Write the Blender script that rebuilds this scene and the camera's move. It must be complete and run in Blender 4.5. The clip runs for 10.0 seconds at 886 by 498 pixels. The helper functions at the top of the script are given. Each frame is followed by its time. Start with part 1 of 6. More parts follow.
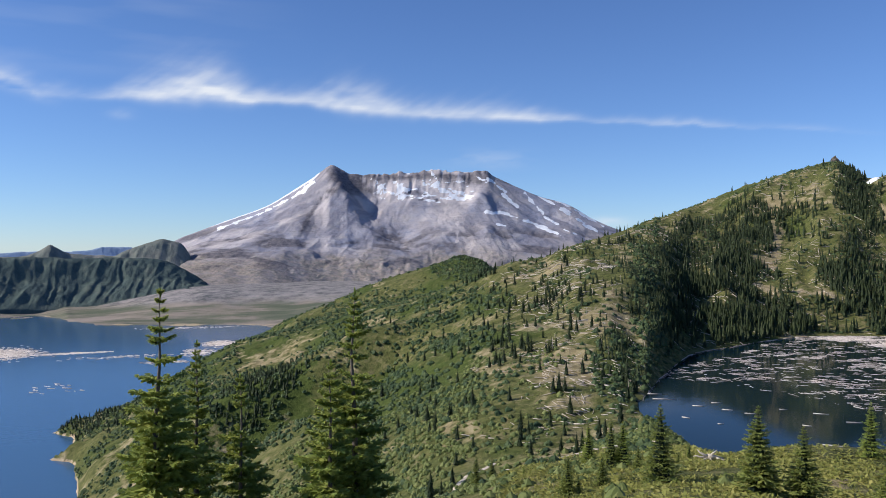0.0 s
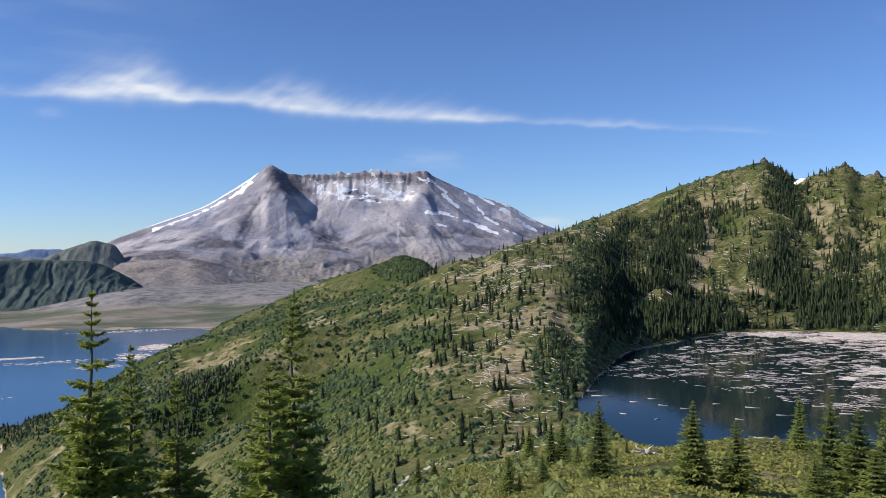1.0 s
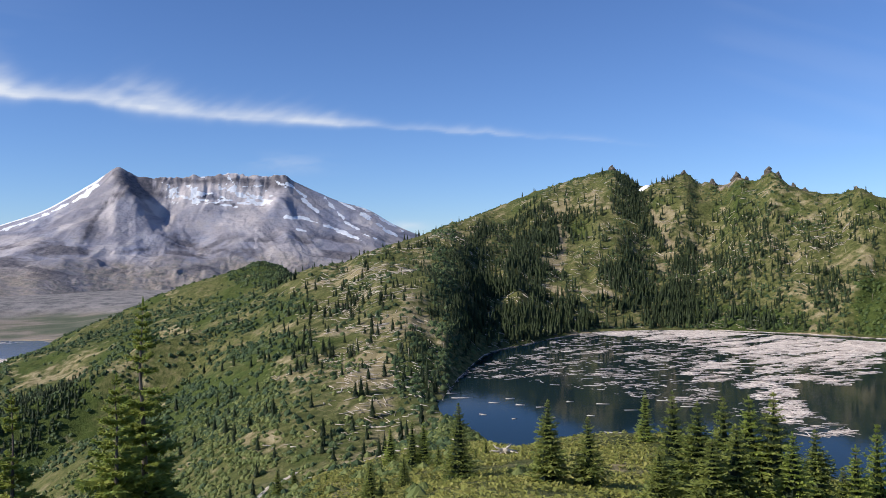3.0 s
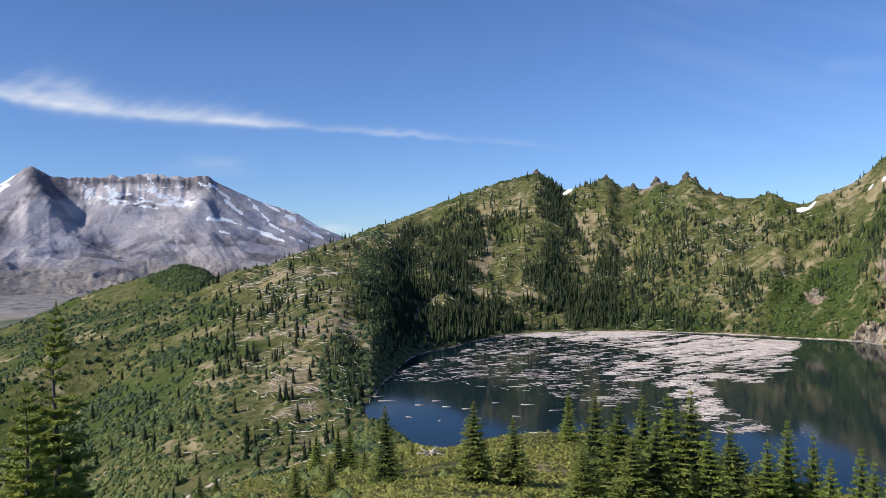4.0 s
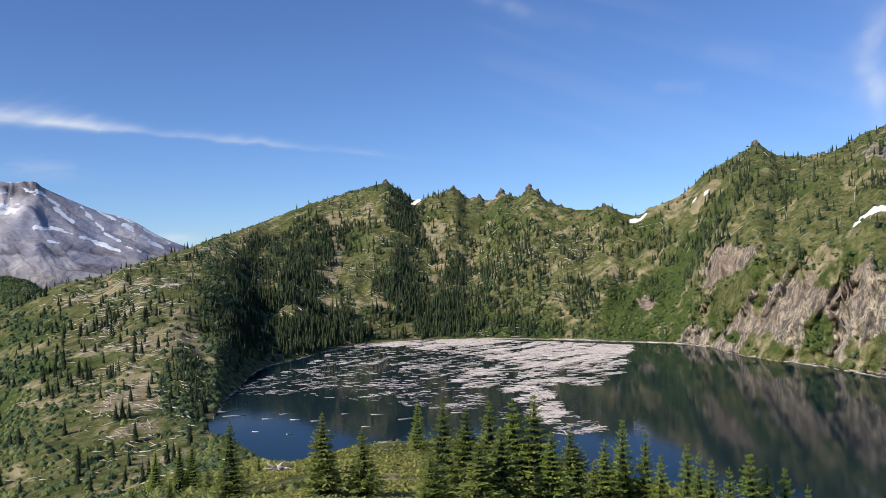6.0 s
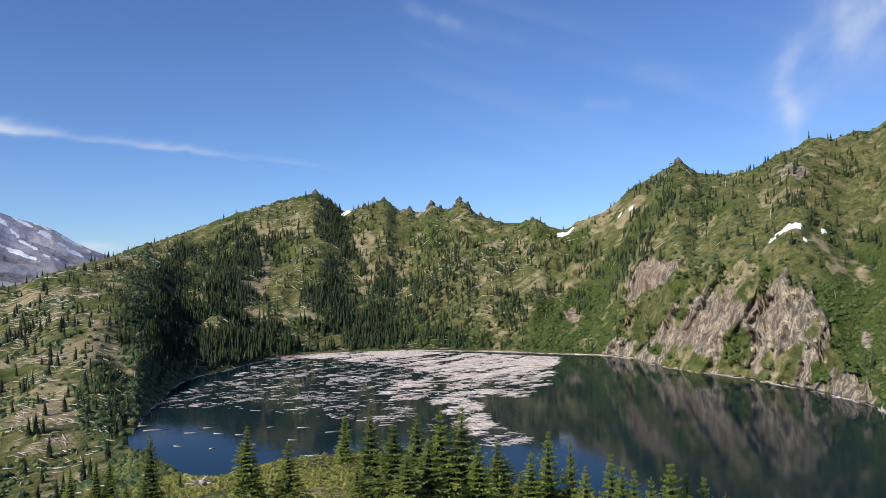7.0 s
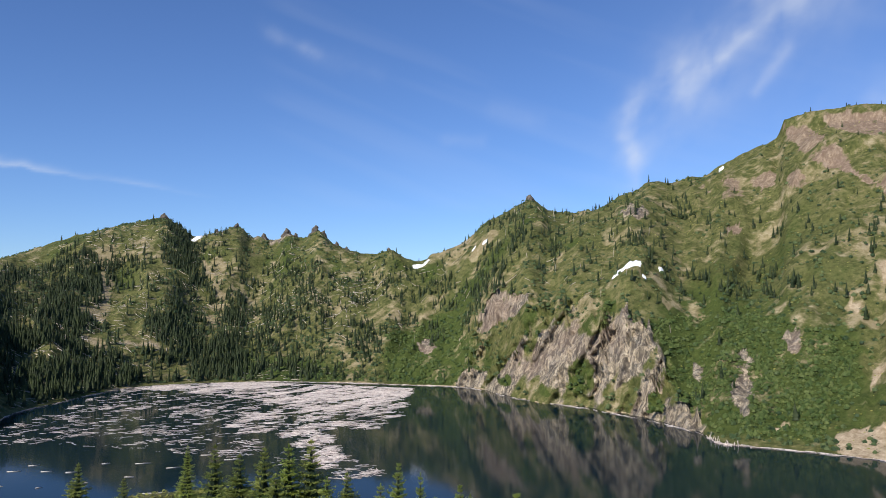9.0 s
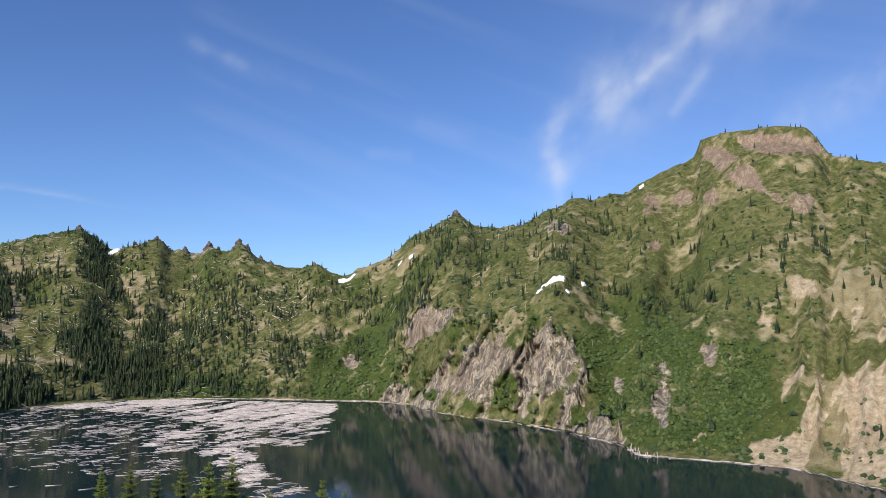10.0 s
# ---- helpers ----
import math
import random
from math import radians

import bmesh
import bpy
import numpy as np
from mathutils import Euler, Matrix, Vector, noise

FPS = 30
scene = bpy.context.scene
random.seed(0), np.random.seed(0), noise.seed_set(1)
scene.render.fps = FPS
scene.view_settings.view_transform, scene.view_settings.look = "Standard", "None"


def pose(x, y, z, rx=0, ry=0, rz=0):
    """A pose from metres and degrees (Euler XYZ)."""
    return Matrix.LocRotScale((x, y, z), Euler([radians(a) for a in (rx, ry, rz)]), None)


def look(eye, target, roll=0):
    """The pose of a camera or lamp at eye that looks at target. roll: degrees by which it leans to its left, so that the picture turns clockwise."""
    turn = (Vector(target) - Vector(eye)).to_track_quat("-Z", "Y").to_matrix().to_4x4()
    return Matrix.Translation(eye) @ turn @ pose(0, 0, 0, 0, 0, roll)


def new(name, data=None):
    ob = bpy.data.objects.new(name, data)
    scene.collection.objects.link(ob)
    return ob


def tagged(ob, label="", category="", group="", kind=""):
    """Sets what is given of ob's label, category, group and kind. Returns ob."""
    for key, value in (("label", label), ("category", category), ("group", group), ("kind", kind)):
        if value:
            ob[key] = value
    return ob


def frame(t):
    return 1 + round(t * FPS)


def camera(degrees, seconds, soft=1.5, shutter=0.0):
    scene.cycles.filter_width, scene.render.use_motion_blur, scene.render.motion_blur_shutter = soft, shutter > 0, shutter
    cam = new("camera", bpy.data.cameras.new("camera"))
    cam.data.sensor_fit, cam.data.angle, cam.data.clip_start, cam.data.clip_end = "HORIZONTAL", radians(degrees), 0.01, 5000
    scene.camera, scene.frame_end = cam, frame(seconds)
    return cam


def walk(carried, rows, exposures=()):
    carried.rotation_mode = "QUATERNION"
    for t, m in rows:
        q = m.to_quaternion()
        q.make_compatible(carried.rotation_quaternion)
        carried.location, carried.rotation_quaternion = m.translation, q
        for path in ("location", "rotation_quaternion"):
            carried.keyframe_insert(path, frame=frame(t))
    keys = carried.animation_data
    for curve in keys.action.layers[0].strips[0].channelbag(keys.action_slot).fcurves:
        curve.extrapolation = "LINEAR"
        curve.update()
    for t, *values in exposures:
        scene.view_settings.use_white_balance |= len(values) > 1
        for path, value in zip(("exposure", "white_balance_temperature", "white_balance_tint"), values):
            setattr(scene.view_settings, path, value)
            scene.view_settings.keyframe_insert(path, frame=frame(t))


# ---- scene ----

# The eye of a person on a hillside is the origin: x right, y ahead, z up. Bearings in degrees clockwise from y.
cam = camera(56.44, 10.0, soft=0.88)
TURNS = [
    (0.0, 0.0, 0.0, 0.0), (0.5, 1.86, 0.0, 0.14), (1.0, 4.11, 0.01, 0.30), (1.5, 6.49, 0.03, 0.41),
    (2.0, 8.91, 0.10, 0.51), (2.5, 11.32, 0.19, 0.60), (4.0, 18.85, 0.39, 0.65), (4.5, 21.53, 0.44, 0.69),
    (5.0, 24.24, 0.53, 0.81), (5.5, 26.84, 0.67, 0.93), (7.0, 34.17, 1.69, 0.40), (7.5, 36.78, 2.12, 0.07),
    (8.0, 39.36, 2.61, -0.20), (8.5, 41.66, 3.16, -0.42), (9.0, 44.15, 3.83, -0.55), (9.5, 46.66, 4.45, -0.56),
    (10.0, 49.27, 4.88, -0.46),
]
ARM = 0.30   # the camera is held at arm's length and swings round the body


def stand(yaw, pitch, lean):
    a = radians(yaw)
    return pose(ARM * math.sin(a), ARM * (math.cos(a) - 1), 0.0, 90 + pitch, 0, -yaw) @ pose(0, 0, 0, 0, 0, -lean)


walk(cam, [(t, stand(a, b, c)) for t, a, b, c in TURNS])

# ---- light ----
SUN_AZ, SUN_EL = -97.0, 33.0
world = bpy.data.worlds.new("world")
scene.world = world
world.use_nodes = True
wn = world.node_tree.nodes
sky = wn.new("ShaderNodeTexSky")
sky.sky_type, sky.sun_disc = "NISHITA", False
sky.sun_elevation, sky.sun_rotation = radians(SUN_EL), radians(SUN_AZ)
sky.altitude, sky.air_density, sky.dust_density, sky.ozone_density = 1500, 1.0, 0.0, 3.0
wn["Background"].inputs["Strength"].default_value = 0.10
tint = wn.new("ShaderNodeMix")
tint.data_type, tint.blend_type = "RGBA", "MULTIPLY"
tint.inputs[0].default_value, tint.inputs[7].default_value = 1.0, (0.77, 0.955, 1.31, 1)
world.node_tree.links.new(sky.outputs["Color"], tint.inputs[6])
world.node_tree.links.new(tint.outputs[2], wn["Background"].inputs["Color"])
lamp = bpy.data.lights.new("sun", "SUN")
lamp.energy, lamp.angle, lamp.color = 5.0, radians(0.5), (1.0, 0.94, 0.86)
sun = new("sun", lamp)
sun_dir = Vector((math.sin(radians(SUN_AZ)) * math.cos(radians(SUN_EL)), math.cos(radians(SUN_AZ)) * math.cos(radians(SUN_EL)), math.sin(radians(SUN_EL))))
sun.matrix_world = look(sun_dir * 500, (0, 0, 0))
scene.view_settings.exposure = 0.0

LAKE, SPIRIT = -80.0, -250.0   # levels of the tarn and of the great lake


# ---- numeric helpers ----
def lattice(ix, iy, seed):
    h = (ix.astype(np.int64) * 374761393 + iy.astype(np.int64) * 668265263 + seed * 1442695041) & 0x7FFFFFFF
    h = ((h ^ (h >> 13)) * 1274126177) & 0x7FFFFFFF
    h = h ^ (h >> 16)
    return (h % 65536) / 65535.0


def vnoise(x, y, seed=0):
    x, y = np.broadcast_arrays(np.asarray(x, float), np.asarray(y, float))
    ix, iy = np.floor(x), np.floor(y)
    fx, fy = x - ix, y - iy
    fx, fy = fx * fx * fx * (fx * (fx * 6 - 15) + 10), fy * fy * fy * (fy * (fy * 6 - 15) + 10)
    a, b = lattice(ix, iy, seed), lattice(ix + 1, iy, seed)
    c, d = lattice(ix, iy + 1, seed), lattice(ix + 1, iy + 1, seed)
    return (a + (b - a) * fx) * (1 - fy) + (c + (d - c) * fx) * fy


def fbm(x, y, octaves=4, seed=0):
    """Sum of value noise, about -1 to 1."""
    total, amp, norm = 0.0, 1.0, 0.0
    for k in range(octaves):
        total = total + amp * (2 * vnoise(x, y, seed + 17 * k) - 1)
        norm += amp
        x, y, amp = x * 2.03 + 11.3, y * 2.03 - 7.1, amp * 0.5
    return total / norm * 1.6


def ridged(x, y, octaves=4, seed=0):
    """Sharp-crested noise, 0 to 1."""
    total, amp, norm = 0.0, 1.0, 0.0
    for k in range(octaves):
        total = total + amp * (1 - np.abs(2 * vnoise(x, y, seed + 31 * k) - 1))
        norm += amp
        x, y, amp = x * 2.1 + 5.7, y * 2.1 + 3.3, amp * 0.5
    return total / norm


def smooth(e0, e1, x):
    t = np.clip((x - e0) / (e1 - e0), 0, 1)
    return t * t * (3 - 2 * t)


def bump(x, mid, width):
    return np.exp(-((x - mid) / width) ** 2)


def inside(px, py, poly):
    """Which points lie in a polygon."""
    poly = np.array(poly)
    hit = np.zeros(np.shape(px), bool)
    for (x0, y0), (x1, y1) in zip(poly, np.roll(poly, -1, 0)):
        hit ^= ((y0 > py) != (y1 > py)) & (px < (x1 - x0) * (py - y0) / (y1 - y0 + 1e-9) + x0)
    return hit


def patch(A, E, poly, ragged=0.45):
    """A patch of cover with a ragged soft edge, 0 to 1: bearings and heights in degrees."""
    A, E = np.broadcast_arrays(A, E)
    out = np.zeros(A.shape)
    (a0, e0), (a1, e1) = np.min(poly, 0) - 2 * ragged, np.max(poly, 0) + 2 * ragged
    near = (A > a0) & (A < a1) & (E > e0) & (E < e1)
    a, e = A[near], E[near]
    for k in range(3):
        u, v = fbm(a / 1.1, e / 0.8, 3, 600 + 7 * k) * ragged, fbm(a / 1.0, e / 0.9, 3, 603 + 7 * k) * ragged
        out[near] += inside(a + u, e + v * 0.8, poly) / 3
    return out


def blobs(A, E, spots, ragged=0.35):
    """Ragged oval patches: bearing, height, half width, half height."""
    A, E = np.broadcast_arrays(A, E)
    out = np.zeros(A.shape)
    p = np.array(spots)
    near = (A > (p[:, 0] - 2 * p[:, 2]).min()) & (A < (p[:, 0] + 2 * p[:, 2]).max()) & (E > (p[:, 1] - 2 * p[:, 3]).min()) & (E < (p[:, 1] + 2 * p[:, 3]).max())
    A, E = A[near], E[near]
    u, v = fbm(A / 0.6, E / 0.5, 3, 640) * ragged, fbm(A / 0.6, E / 0.5, 3, 644) * ragged
    best = np.zeros(A.shape)
    for a, e, wa, we in spots:
        best = np.maximum(best, 1 - smooth(0.75, 1.2, np.hypot((A + u - a) / wa, (E + v - e) / we)))
    out[near] = best
    return out


def strokes(A, E, segs):
    """Long thin marks on the slopes: bearing and height of both ends, and width."""
    out = np.zeros_like(A)
    wob = 0.10 * fbm(A / 0.5, E / 0.3, 3, 36)
    for a0, e0, a1, e1, w in segs:
        da, de = a1 - a0, e1 - e0
        t = np.clip(((A - a0) * da + (E - e0) * de) / (da * da + de * de), 0, 1)
        d = np.hypot((A - a0 - t * da), (E - e0 - t * de)) + wob
        out = np.maximum(out, 1 - smooth(w * 0.5, w * 1.5, d))
    return out


def spline(flat):
    """A smooth curve through (bearing, value) pairs, without overshoot."""
    p = np.array(flat, float).reshape(-1, 2)
    x, y = p[:, 0], p[:, 1]
    h = np.diff(x)
    s = np.diff(y) / h
    m = np.zeros(len(x))
    good = s[1:] * s[:-1] > 0
    m[1:-1][good] = 2 * (s[1:] * s[:-1])[good] / (s[1:] + s[:-1])[good]

    def at(q):
        q = np.clip(q, x[0], x[-1])
        k = np.clip(np.searchsorted(x, q, side="right") - 1, 0, len(h) - 1)
        t = (q - x[k]) / h[k]
        return ((1 + 2 * t) * (1 - t) ** 2 * y[k] + t * (1 - t) ** 2 * h[k] * m[k]
                + t * t * (3 - 2 * t) * y[k + 1] - t * t * (1 - t) * h[k] * m[k + 1])
    return at


# ---- what grows where on the slopes: outlines in bearing and height ----
WOOD_MAIN = [(16.3, 2.1), (19.8, 3.9), (21.2, 3.0), (22.7, 3.4), (24.5, 2.4), (22.1, 1.6), (21.9, -0.3), (20.8, -1.2), (20.6, -2.5), (23.5, -3.4), (23.9, -5.5), (20.1, -6.5), (16.0, -6.5), (14.6, -7.0), (13.6, -5.4), (12.7, -3.0), (12.5, -0.5), (15.2, 0.2)]
WOOD_CORE = [(12.3, 0.4), (15.4, 0.5), (15.9, -2.5), (16.2, -5.7), (14.4, -6.6), (13.3, -5.0), (12.3, -4.2), (11.9, -2.0)]
WOOD_RIB = [(25.3, 5.2), (26.5, 4.8), (27.7, 3.2), (28.1, 1.3), (29.2, -0.6), (30.3, -0.8), (30.3, -2.4), (28.4, 0.3), (27.1, 1.3), (25.7, 2.6)]
WOOD_LOW = [(24.7, 0.1), (27.3, -0.6), (30.3, -0.8), (30.5, -4.9), (23.3, -5.5), (23.7, -3.8), (24.5, -2.0)]
MEADOW = [(22.1, 0.1), (25.3, 2.4), (26.1, 0.9), (24.7, -0.5), (24.5, -2.5), (23.5, -2.9), (22.3, -1.2)]
STANDS = [(41.3, 1.0, 1.2, 0.9), (44.2, 0.6, 1.1, 1.1), (45.9, 0.8, 0.6, 0.6), (48.1, 1.0, 1.3, 0.5), (35.1, -1.2, 1.4, 0.8), (32.1, -2.7, 0.6, 0.9), (38.8, -2.7, 1.0, 1.7),
          (33.8, 2.1, 1.2, 0.9), (51.6, 2.8, 0.8, 0.4), (49.5, 4.6, 0.5, 0.5), (43.4, -2.1, 0.8, 0.8), (52.0, 3.7, 0.7, 0.4), (27.0, 3.5, 0.9, 1.2)]
STANDS_EAST = [(67.6, 5.9, 0.5, 0.4), (66.7, 4.9, 0.5, 0.5), (68.1, 5.0, 0.3, 0.3), (67.4, 1.6, 0.6, 0.4), (65.8, 2.0, 0.3, 0.4), (63.5, 1.0, 1.0, 0.6), (65.9, 0.8, 0.4, 0.3), (73.9, 4.7, 0.6, 0.5),
               (71.9, 4.7, 0.3, 0.3), (58.0, 5.0, 0.5, 0.5), (60.4, 6.6, 0.6, 0.8), (59.2, 4.0, 0.6, 0.4), (57.1, 4.4, 0.8, 0.4), (61.7, 1.4, 0.3, 0.4), (60.3, 0.6, 0.4, 0.5), (69.5, 1.1, 0.4, 0.3)]
LUSH = [(40.0, -2.1), (42.2, -1.5), (44.6, -0.7), (46.6, -2.7), (45.5, -5.4), (42.1, -5.5), (40.1, -5.3)]
LUSH_LOW = [(28.7, -3.8), (31.5, -3.4), (37.7, -4.0), (39.3, -5.5), (33.0, -5.4), (28.7, -4.9)]
LUSH_EAST = [(57.2, -1.0), (64.6, -0.1), (71.2, -2.6), (70.7, -5.1), (68.8, -8.1), (62.7, -8.1), (60.6, -6.9), (58.6, -2.7)]
LEDGES = [(50.2, -1.2, 0.7, 1.0), (54.4, -0.9, 0.9, 1.0), (55.2, -0.1, 0.7, 0.7), (53.5, -4.8, 0.9, 1.1), (47.1, -4.2, 0.4, 0.7), (48.4, -5.3, 0.4, 0.5), (58.6, -6.4, 0.5, 0.5), (49.9, -3.0, 0.4, 0.3), (51.2, -5.9, 0.6, 0.4)]
BUTTE_BAND = [(66.6, 11.8), (68.3, 11.2), (69.8, 10.2), (70.7, 9.0), (71.2, 8.3), (73.6, 6.7), (73.0, 6.7), (70.7, 8.5), (68.4, 9.1), (67.0, 10.9)]
BUTTE_TOP = [(69.3, 12.1), (71.4, 12.0), (73.4, 11.8), (74.5, 10.6), (72.6, 10.6), (71.0, 10.9), (69.3, 11.3)]
CRAGS = [(63.3, 7.7, 1.2, 0.5), (65.3, 8.3, 0.7, 0.5), (57.3, 6.5, 1.1, 0.5), (63.7, 5.1, 0.6, 0.4), (67.6, 8.1, 0.5, 0.7), (73.0, 7.6, 0.8, 0.5), (64.0, -5.6, 0.6, 1.5), (67.1, -2.1, 0.5, 0.9), (64.2, -3.3, 0.4, 0.6), (61.2, -4.2, 0.5, 0.5), (43.0, -2.9, 0.5, 0.6)]
PALE = [(69.3, -8.1), (70.7, -5.3), (71.6, -2.7), (73.3, -0.2), (74.9, 1.1), (82, 1.0), (82, -10), (69.6, -9.0)]
SNOW = [(56.8, 2.65, 1.0, 0.4), (58.7, 2.5, 0.4, 0.3), (47.2, 4.15, 0.4, 0.3), (46.2, 3.7, 0.3, 0.3), (42.6, 2.6, 0.9, 0.35), (27.5, 4.2, 0.6, 0.3)]
SCARS = [(72.7, 2.3, 0.9, 0.8), (70.6, 0.2, 0.25, 0.8), (66.3, -7.5, 0.4, 0.3), (59.2, 0.4, 0.2, 0.2)]
CLEFT = [(55.8, -1.9, 54.6, -3.4, 0.25), (54.6, -3.4, 54.9, -5.2, 0.2), (54.9, -5.2, 54.4, -6.4, 0.15)]
GULLIES = [(21.5, 3.2, 21.8, 1.4, 0.10), (21.8, 1.4, 22.1, 0.1, 0.16), (22.1, 0.1, 21.9, -0.5, 0.14), (28.0, 2.5, 28.8, 1.1, 0.13), (28.8, 1.1, 29.6, -0.3, 0.10), (20.7, -0.6, 21.9, -1.2, 0.28), (20.9, -2.3, 22.0, -2.9, 0.2), (23.5, -2.7, 25.3, -2.9, 0.3), (46.2, 3.2, 47.6, 4.9, 0.25)]
# the shaded fold, darkened by dense growth
FOLD = [(-13.8, -8.8), (-11.5, -8.3), (-9.1, -7.3), (-9.5, -8.8), (-11.7, -11.2), (-13.4, -12.4), (-16.0, -11.2), (-15.0, -10.2)]
BROWN = [(-12.3, -7.4), (-10.4, -6.6), (-8.7, -6.4), (-10.4, -7.7), (-12.5, -8.2)]
SHORE_WOOD = [(-26.2, -10.6), (-24.1, -10.4), (-20.9, -10.1), (-20.6, -11.3), (-24.2, -11.8)]
THICKETS = [(3.2, -3.5, 1.7, 1.0), (2.8, -6.2, 2.0, 0.5), (-2.5, -9.0, 2.6, 0.9), (6.6, -12.6, 1.6, 0.5), (4.6, -13.6, 1.6, 0.5), (8.5, -11.6, 1.1, 0.5), (0.2, -6.6, 1.6, 0.6), (-4.5, -10.8, 2.4, 0.8), (12.0, -6.8, 0.9, 1.3), (12.3, -8.6, 1.2, 1.3), (12.4, -10.2, 1.0, 0.9), (11.0, -7.6, 0.9, 1.3), (11.2, -9.5, 0.9, 0.9)]
BARE_SPUR = [(3.4, -8.2, 1.4, 0.45), (8.0, -8.7, 1.5, 0.7), (6.6, -10.7, 2.0, 0.6), (2.2, -13.0, 1.2, 0.5), (5.9, -15.4, 1.0, 0.6), (7.8, -1.2, 0.9, 0.4), (11.2, -2.6, 0.7, 0.6), (11.2, -5.1, 0.8, 0.7), (9.2, -8.2, 0.8, 0.6), (0.4, -12.3, 0.8, 0.3), (9.4, -10.2, 0.8, 0.35)]
# flank of the knob turned from the sun; dark growth imitates its shade
KNOB_SHADE = [(-0.9, -1.4), (0.7, -0.5), (2.2, -0.4), (3.8, -1.3), (2.8, -2.1), (-0.2, -2.1)]


# ---- the lie of the land: stations outward along each bearing ----
Z1 = spline([-180, -2, -120, -8, -60, -13, -19, -13, -6, -13, 12, -13.2, 30, -13.0, 60, -14.5, 90, -15, 130, -9, 180, -2])
Z2 = spline([-180, -4, -110, -30, -40, -46, -15, -43, 0, -38, 8, -34, 14.7, -30, 21, -29.5, 30, -30.2, 36, -33, 45, -38, 60, -47, 90, -50, 130, -25, 180, -4])
R3 = spline([-180, 170, -40, 185, 0, 180, 14, 195, 18.5, 175, 27, 160, 35, 150, 60, 150, 100, 150, 180, 170])
Z3 = spline([-180, -6, -110, -60, -40, -82, -20, -75, -5, -62, 5, -50, 10, -47.5, 14, -46.5, 17, -42.5, 20, -40, 23, -36.8, 27, -35, 33, -34.2, 37, -38, 46, -41.5, 55, -49, 70, -60, 95, -60, 130, -30, 180, -6])
R4 = spline([-180, 300, -40, 600, -26, 700, -20, 600, -12, 500, -5, 400, 0, 350, 5, 330, 8, 340, 11, 390, 13.2, 415, 15.6, 398, 17, 356, 18.5, 322, 25, 300, 40, 270, 60, 240, 100, 240, 180, 300])
Z4 = spline([-180, -8, -120, -150, -60, -262, -35, -264, -27, -258, -24.5, -240, -20, -202, -12, -155, -5, -120, 0, -99, 5, -89, 9, -84, 12, -78, 13.2, -79, 14.5, -82, 18, -84, 95, -84, 130, -50, 180, -8])
SHORE = spline([-180, 420, -40, 820, -26, 880, -20, 850, -12, 800, -5, 700, 0, 600, 5, 560, 10, 490, 12.3, 452, 13.4, 450, 14.4, 505, 15.4, 569, 16.8, 655, 19.5, 720, 22.6, 800, 25.8, 842, 32, 860, 42.5, 822, 45.5, 808, 49.3, 720, 54, 660, 57.6, 611, 61.4, 552, 63, 518, 67, 511, 72, 500, 76, 466, 85, 400, 100, 345, 180, 420])
Z5 = spline([-180, -10, -120, -150, -60, -262, -35, -264, -27, -258, -25.2, -249, -23, -228, -20, -199, -12, -151, -5, -118, 0, -92, 5, -73, 8, -71, 10.5, -73.5, 12, -76.5, 13.4, LAKE, 100, LAKE, 140, -40, 180, -10])
RC = spline([-180, 900, -35, 1150, -26, 1210, -20, 1180, -12.7, 1220, -9.5, 1150, -5, 1080, 0, 1020, 3.4, 1000, 8, 1030, 12.8, 1150, 17, 1320, 20, 1370, 25, 1345, 33, 1250, 38, 1150, 43, 1100, 47, 1150, 50, 1170, 57, 1150, 65, 1100, 70, 1050, 76, 1000, 90, 850, 100, 750, 180, 900])
CREST_WEST = spline([-180, 1, -120, -8, -60, -13, -35, -12.8, -26.3, -11.75, -23.5, -10.9, -20, -9.6, -16.6, -7.6, -12.7, -5.9, -9.5, -5.5, -5, -4.3, -1.7, -3.6, 0.2, -3.1, 2.2, -2.2, 3.6, -1.5, 4.7, -1.05, 6.9, -0.65, 8.4, 0.0, 11.3, 0.9, 12.8, 1.42, 15, 2.15, 17, 2.82, 19.5, 3.9, 21.5, 4.47, 23.6, 5.05, 25.3, 5.42])
CREST_EAST = spline([25.3, 5.42, 26.1, 5.1, 27.5, 4.3, 28.8, 4.6, 30.2, 4.85, 31.1, 4.3, 32.5, 4.15, 33.5, 4.6, 34.3, 4.25, 35.5, 4.6, 36.6, 3.95, 37.8, 3.6, 38.9, 3.2, 40.5, 3.5, 41.7, 2.9, 42.6, 2.68, 43.6, 3.15, 46, 4.4, 47.5, 5.65, 49, 6.4, 50.3, 6.95, 51.6, 6.2, 53.8, 5.95, 55.8, 6.55, 56.3, 7.0, 58, 7.45, 60.4, 7.85, 62, 8.4, 62.9, 9.05, 65.3, 10.15, 66.3, 10.6, 66.6, 11.2, 66.8, 11.72, 67.2, 11.85, 69.3, 12.2, 71.5, 12.2, 73.2, 12.05, 73.6, 11.75, 74.2, 11.0, 74.7, 10.4, 76.6, 9.95, 80, 9, 90, 6, 120, 2, 180, 1])
RF = spline([-180, .5, 10, .5, 40, .5, 43.5, .44, 45, .34, 46, .22, 47, .155, 48, .14, 50, .125, 52, .11, 56, .10, 60, .08, 62, .08, 63.5, .3, 65, .45, 70, .5, 180, .5])
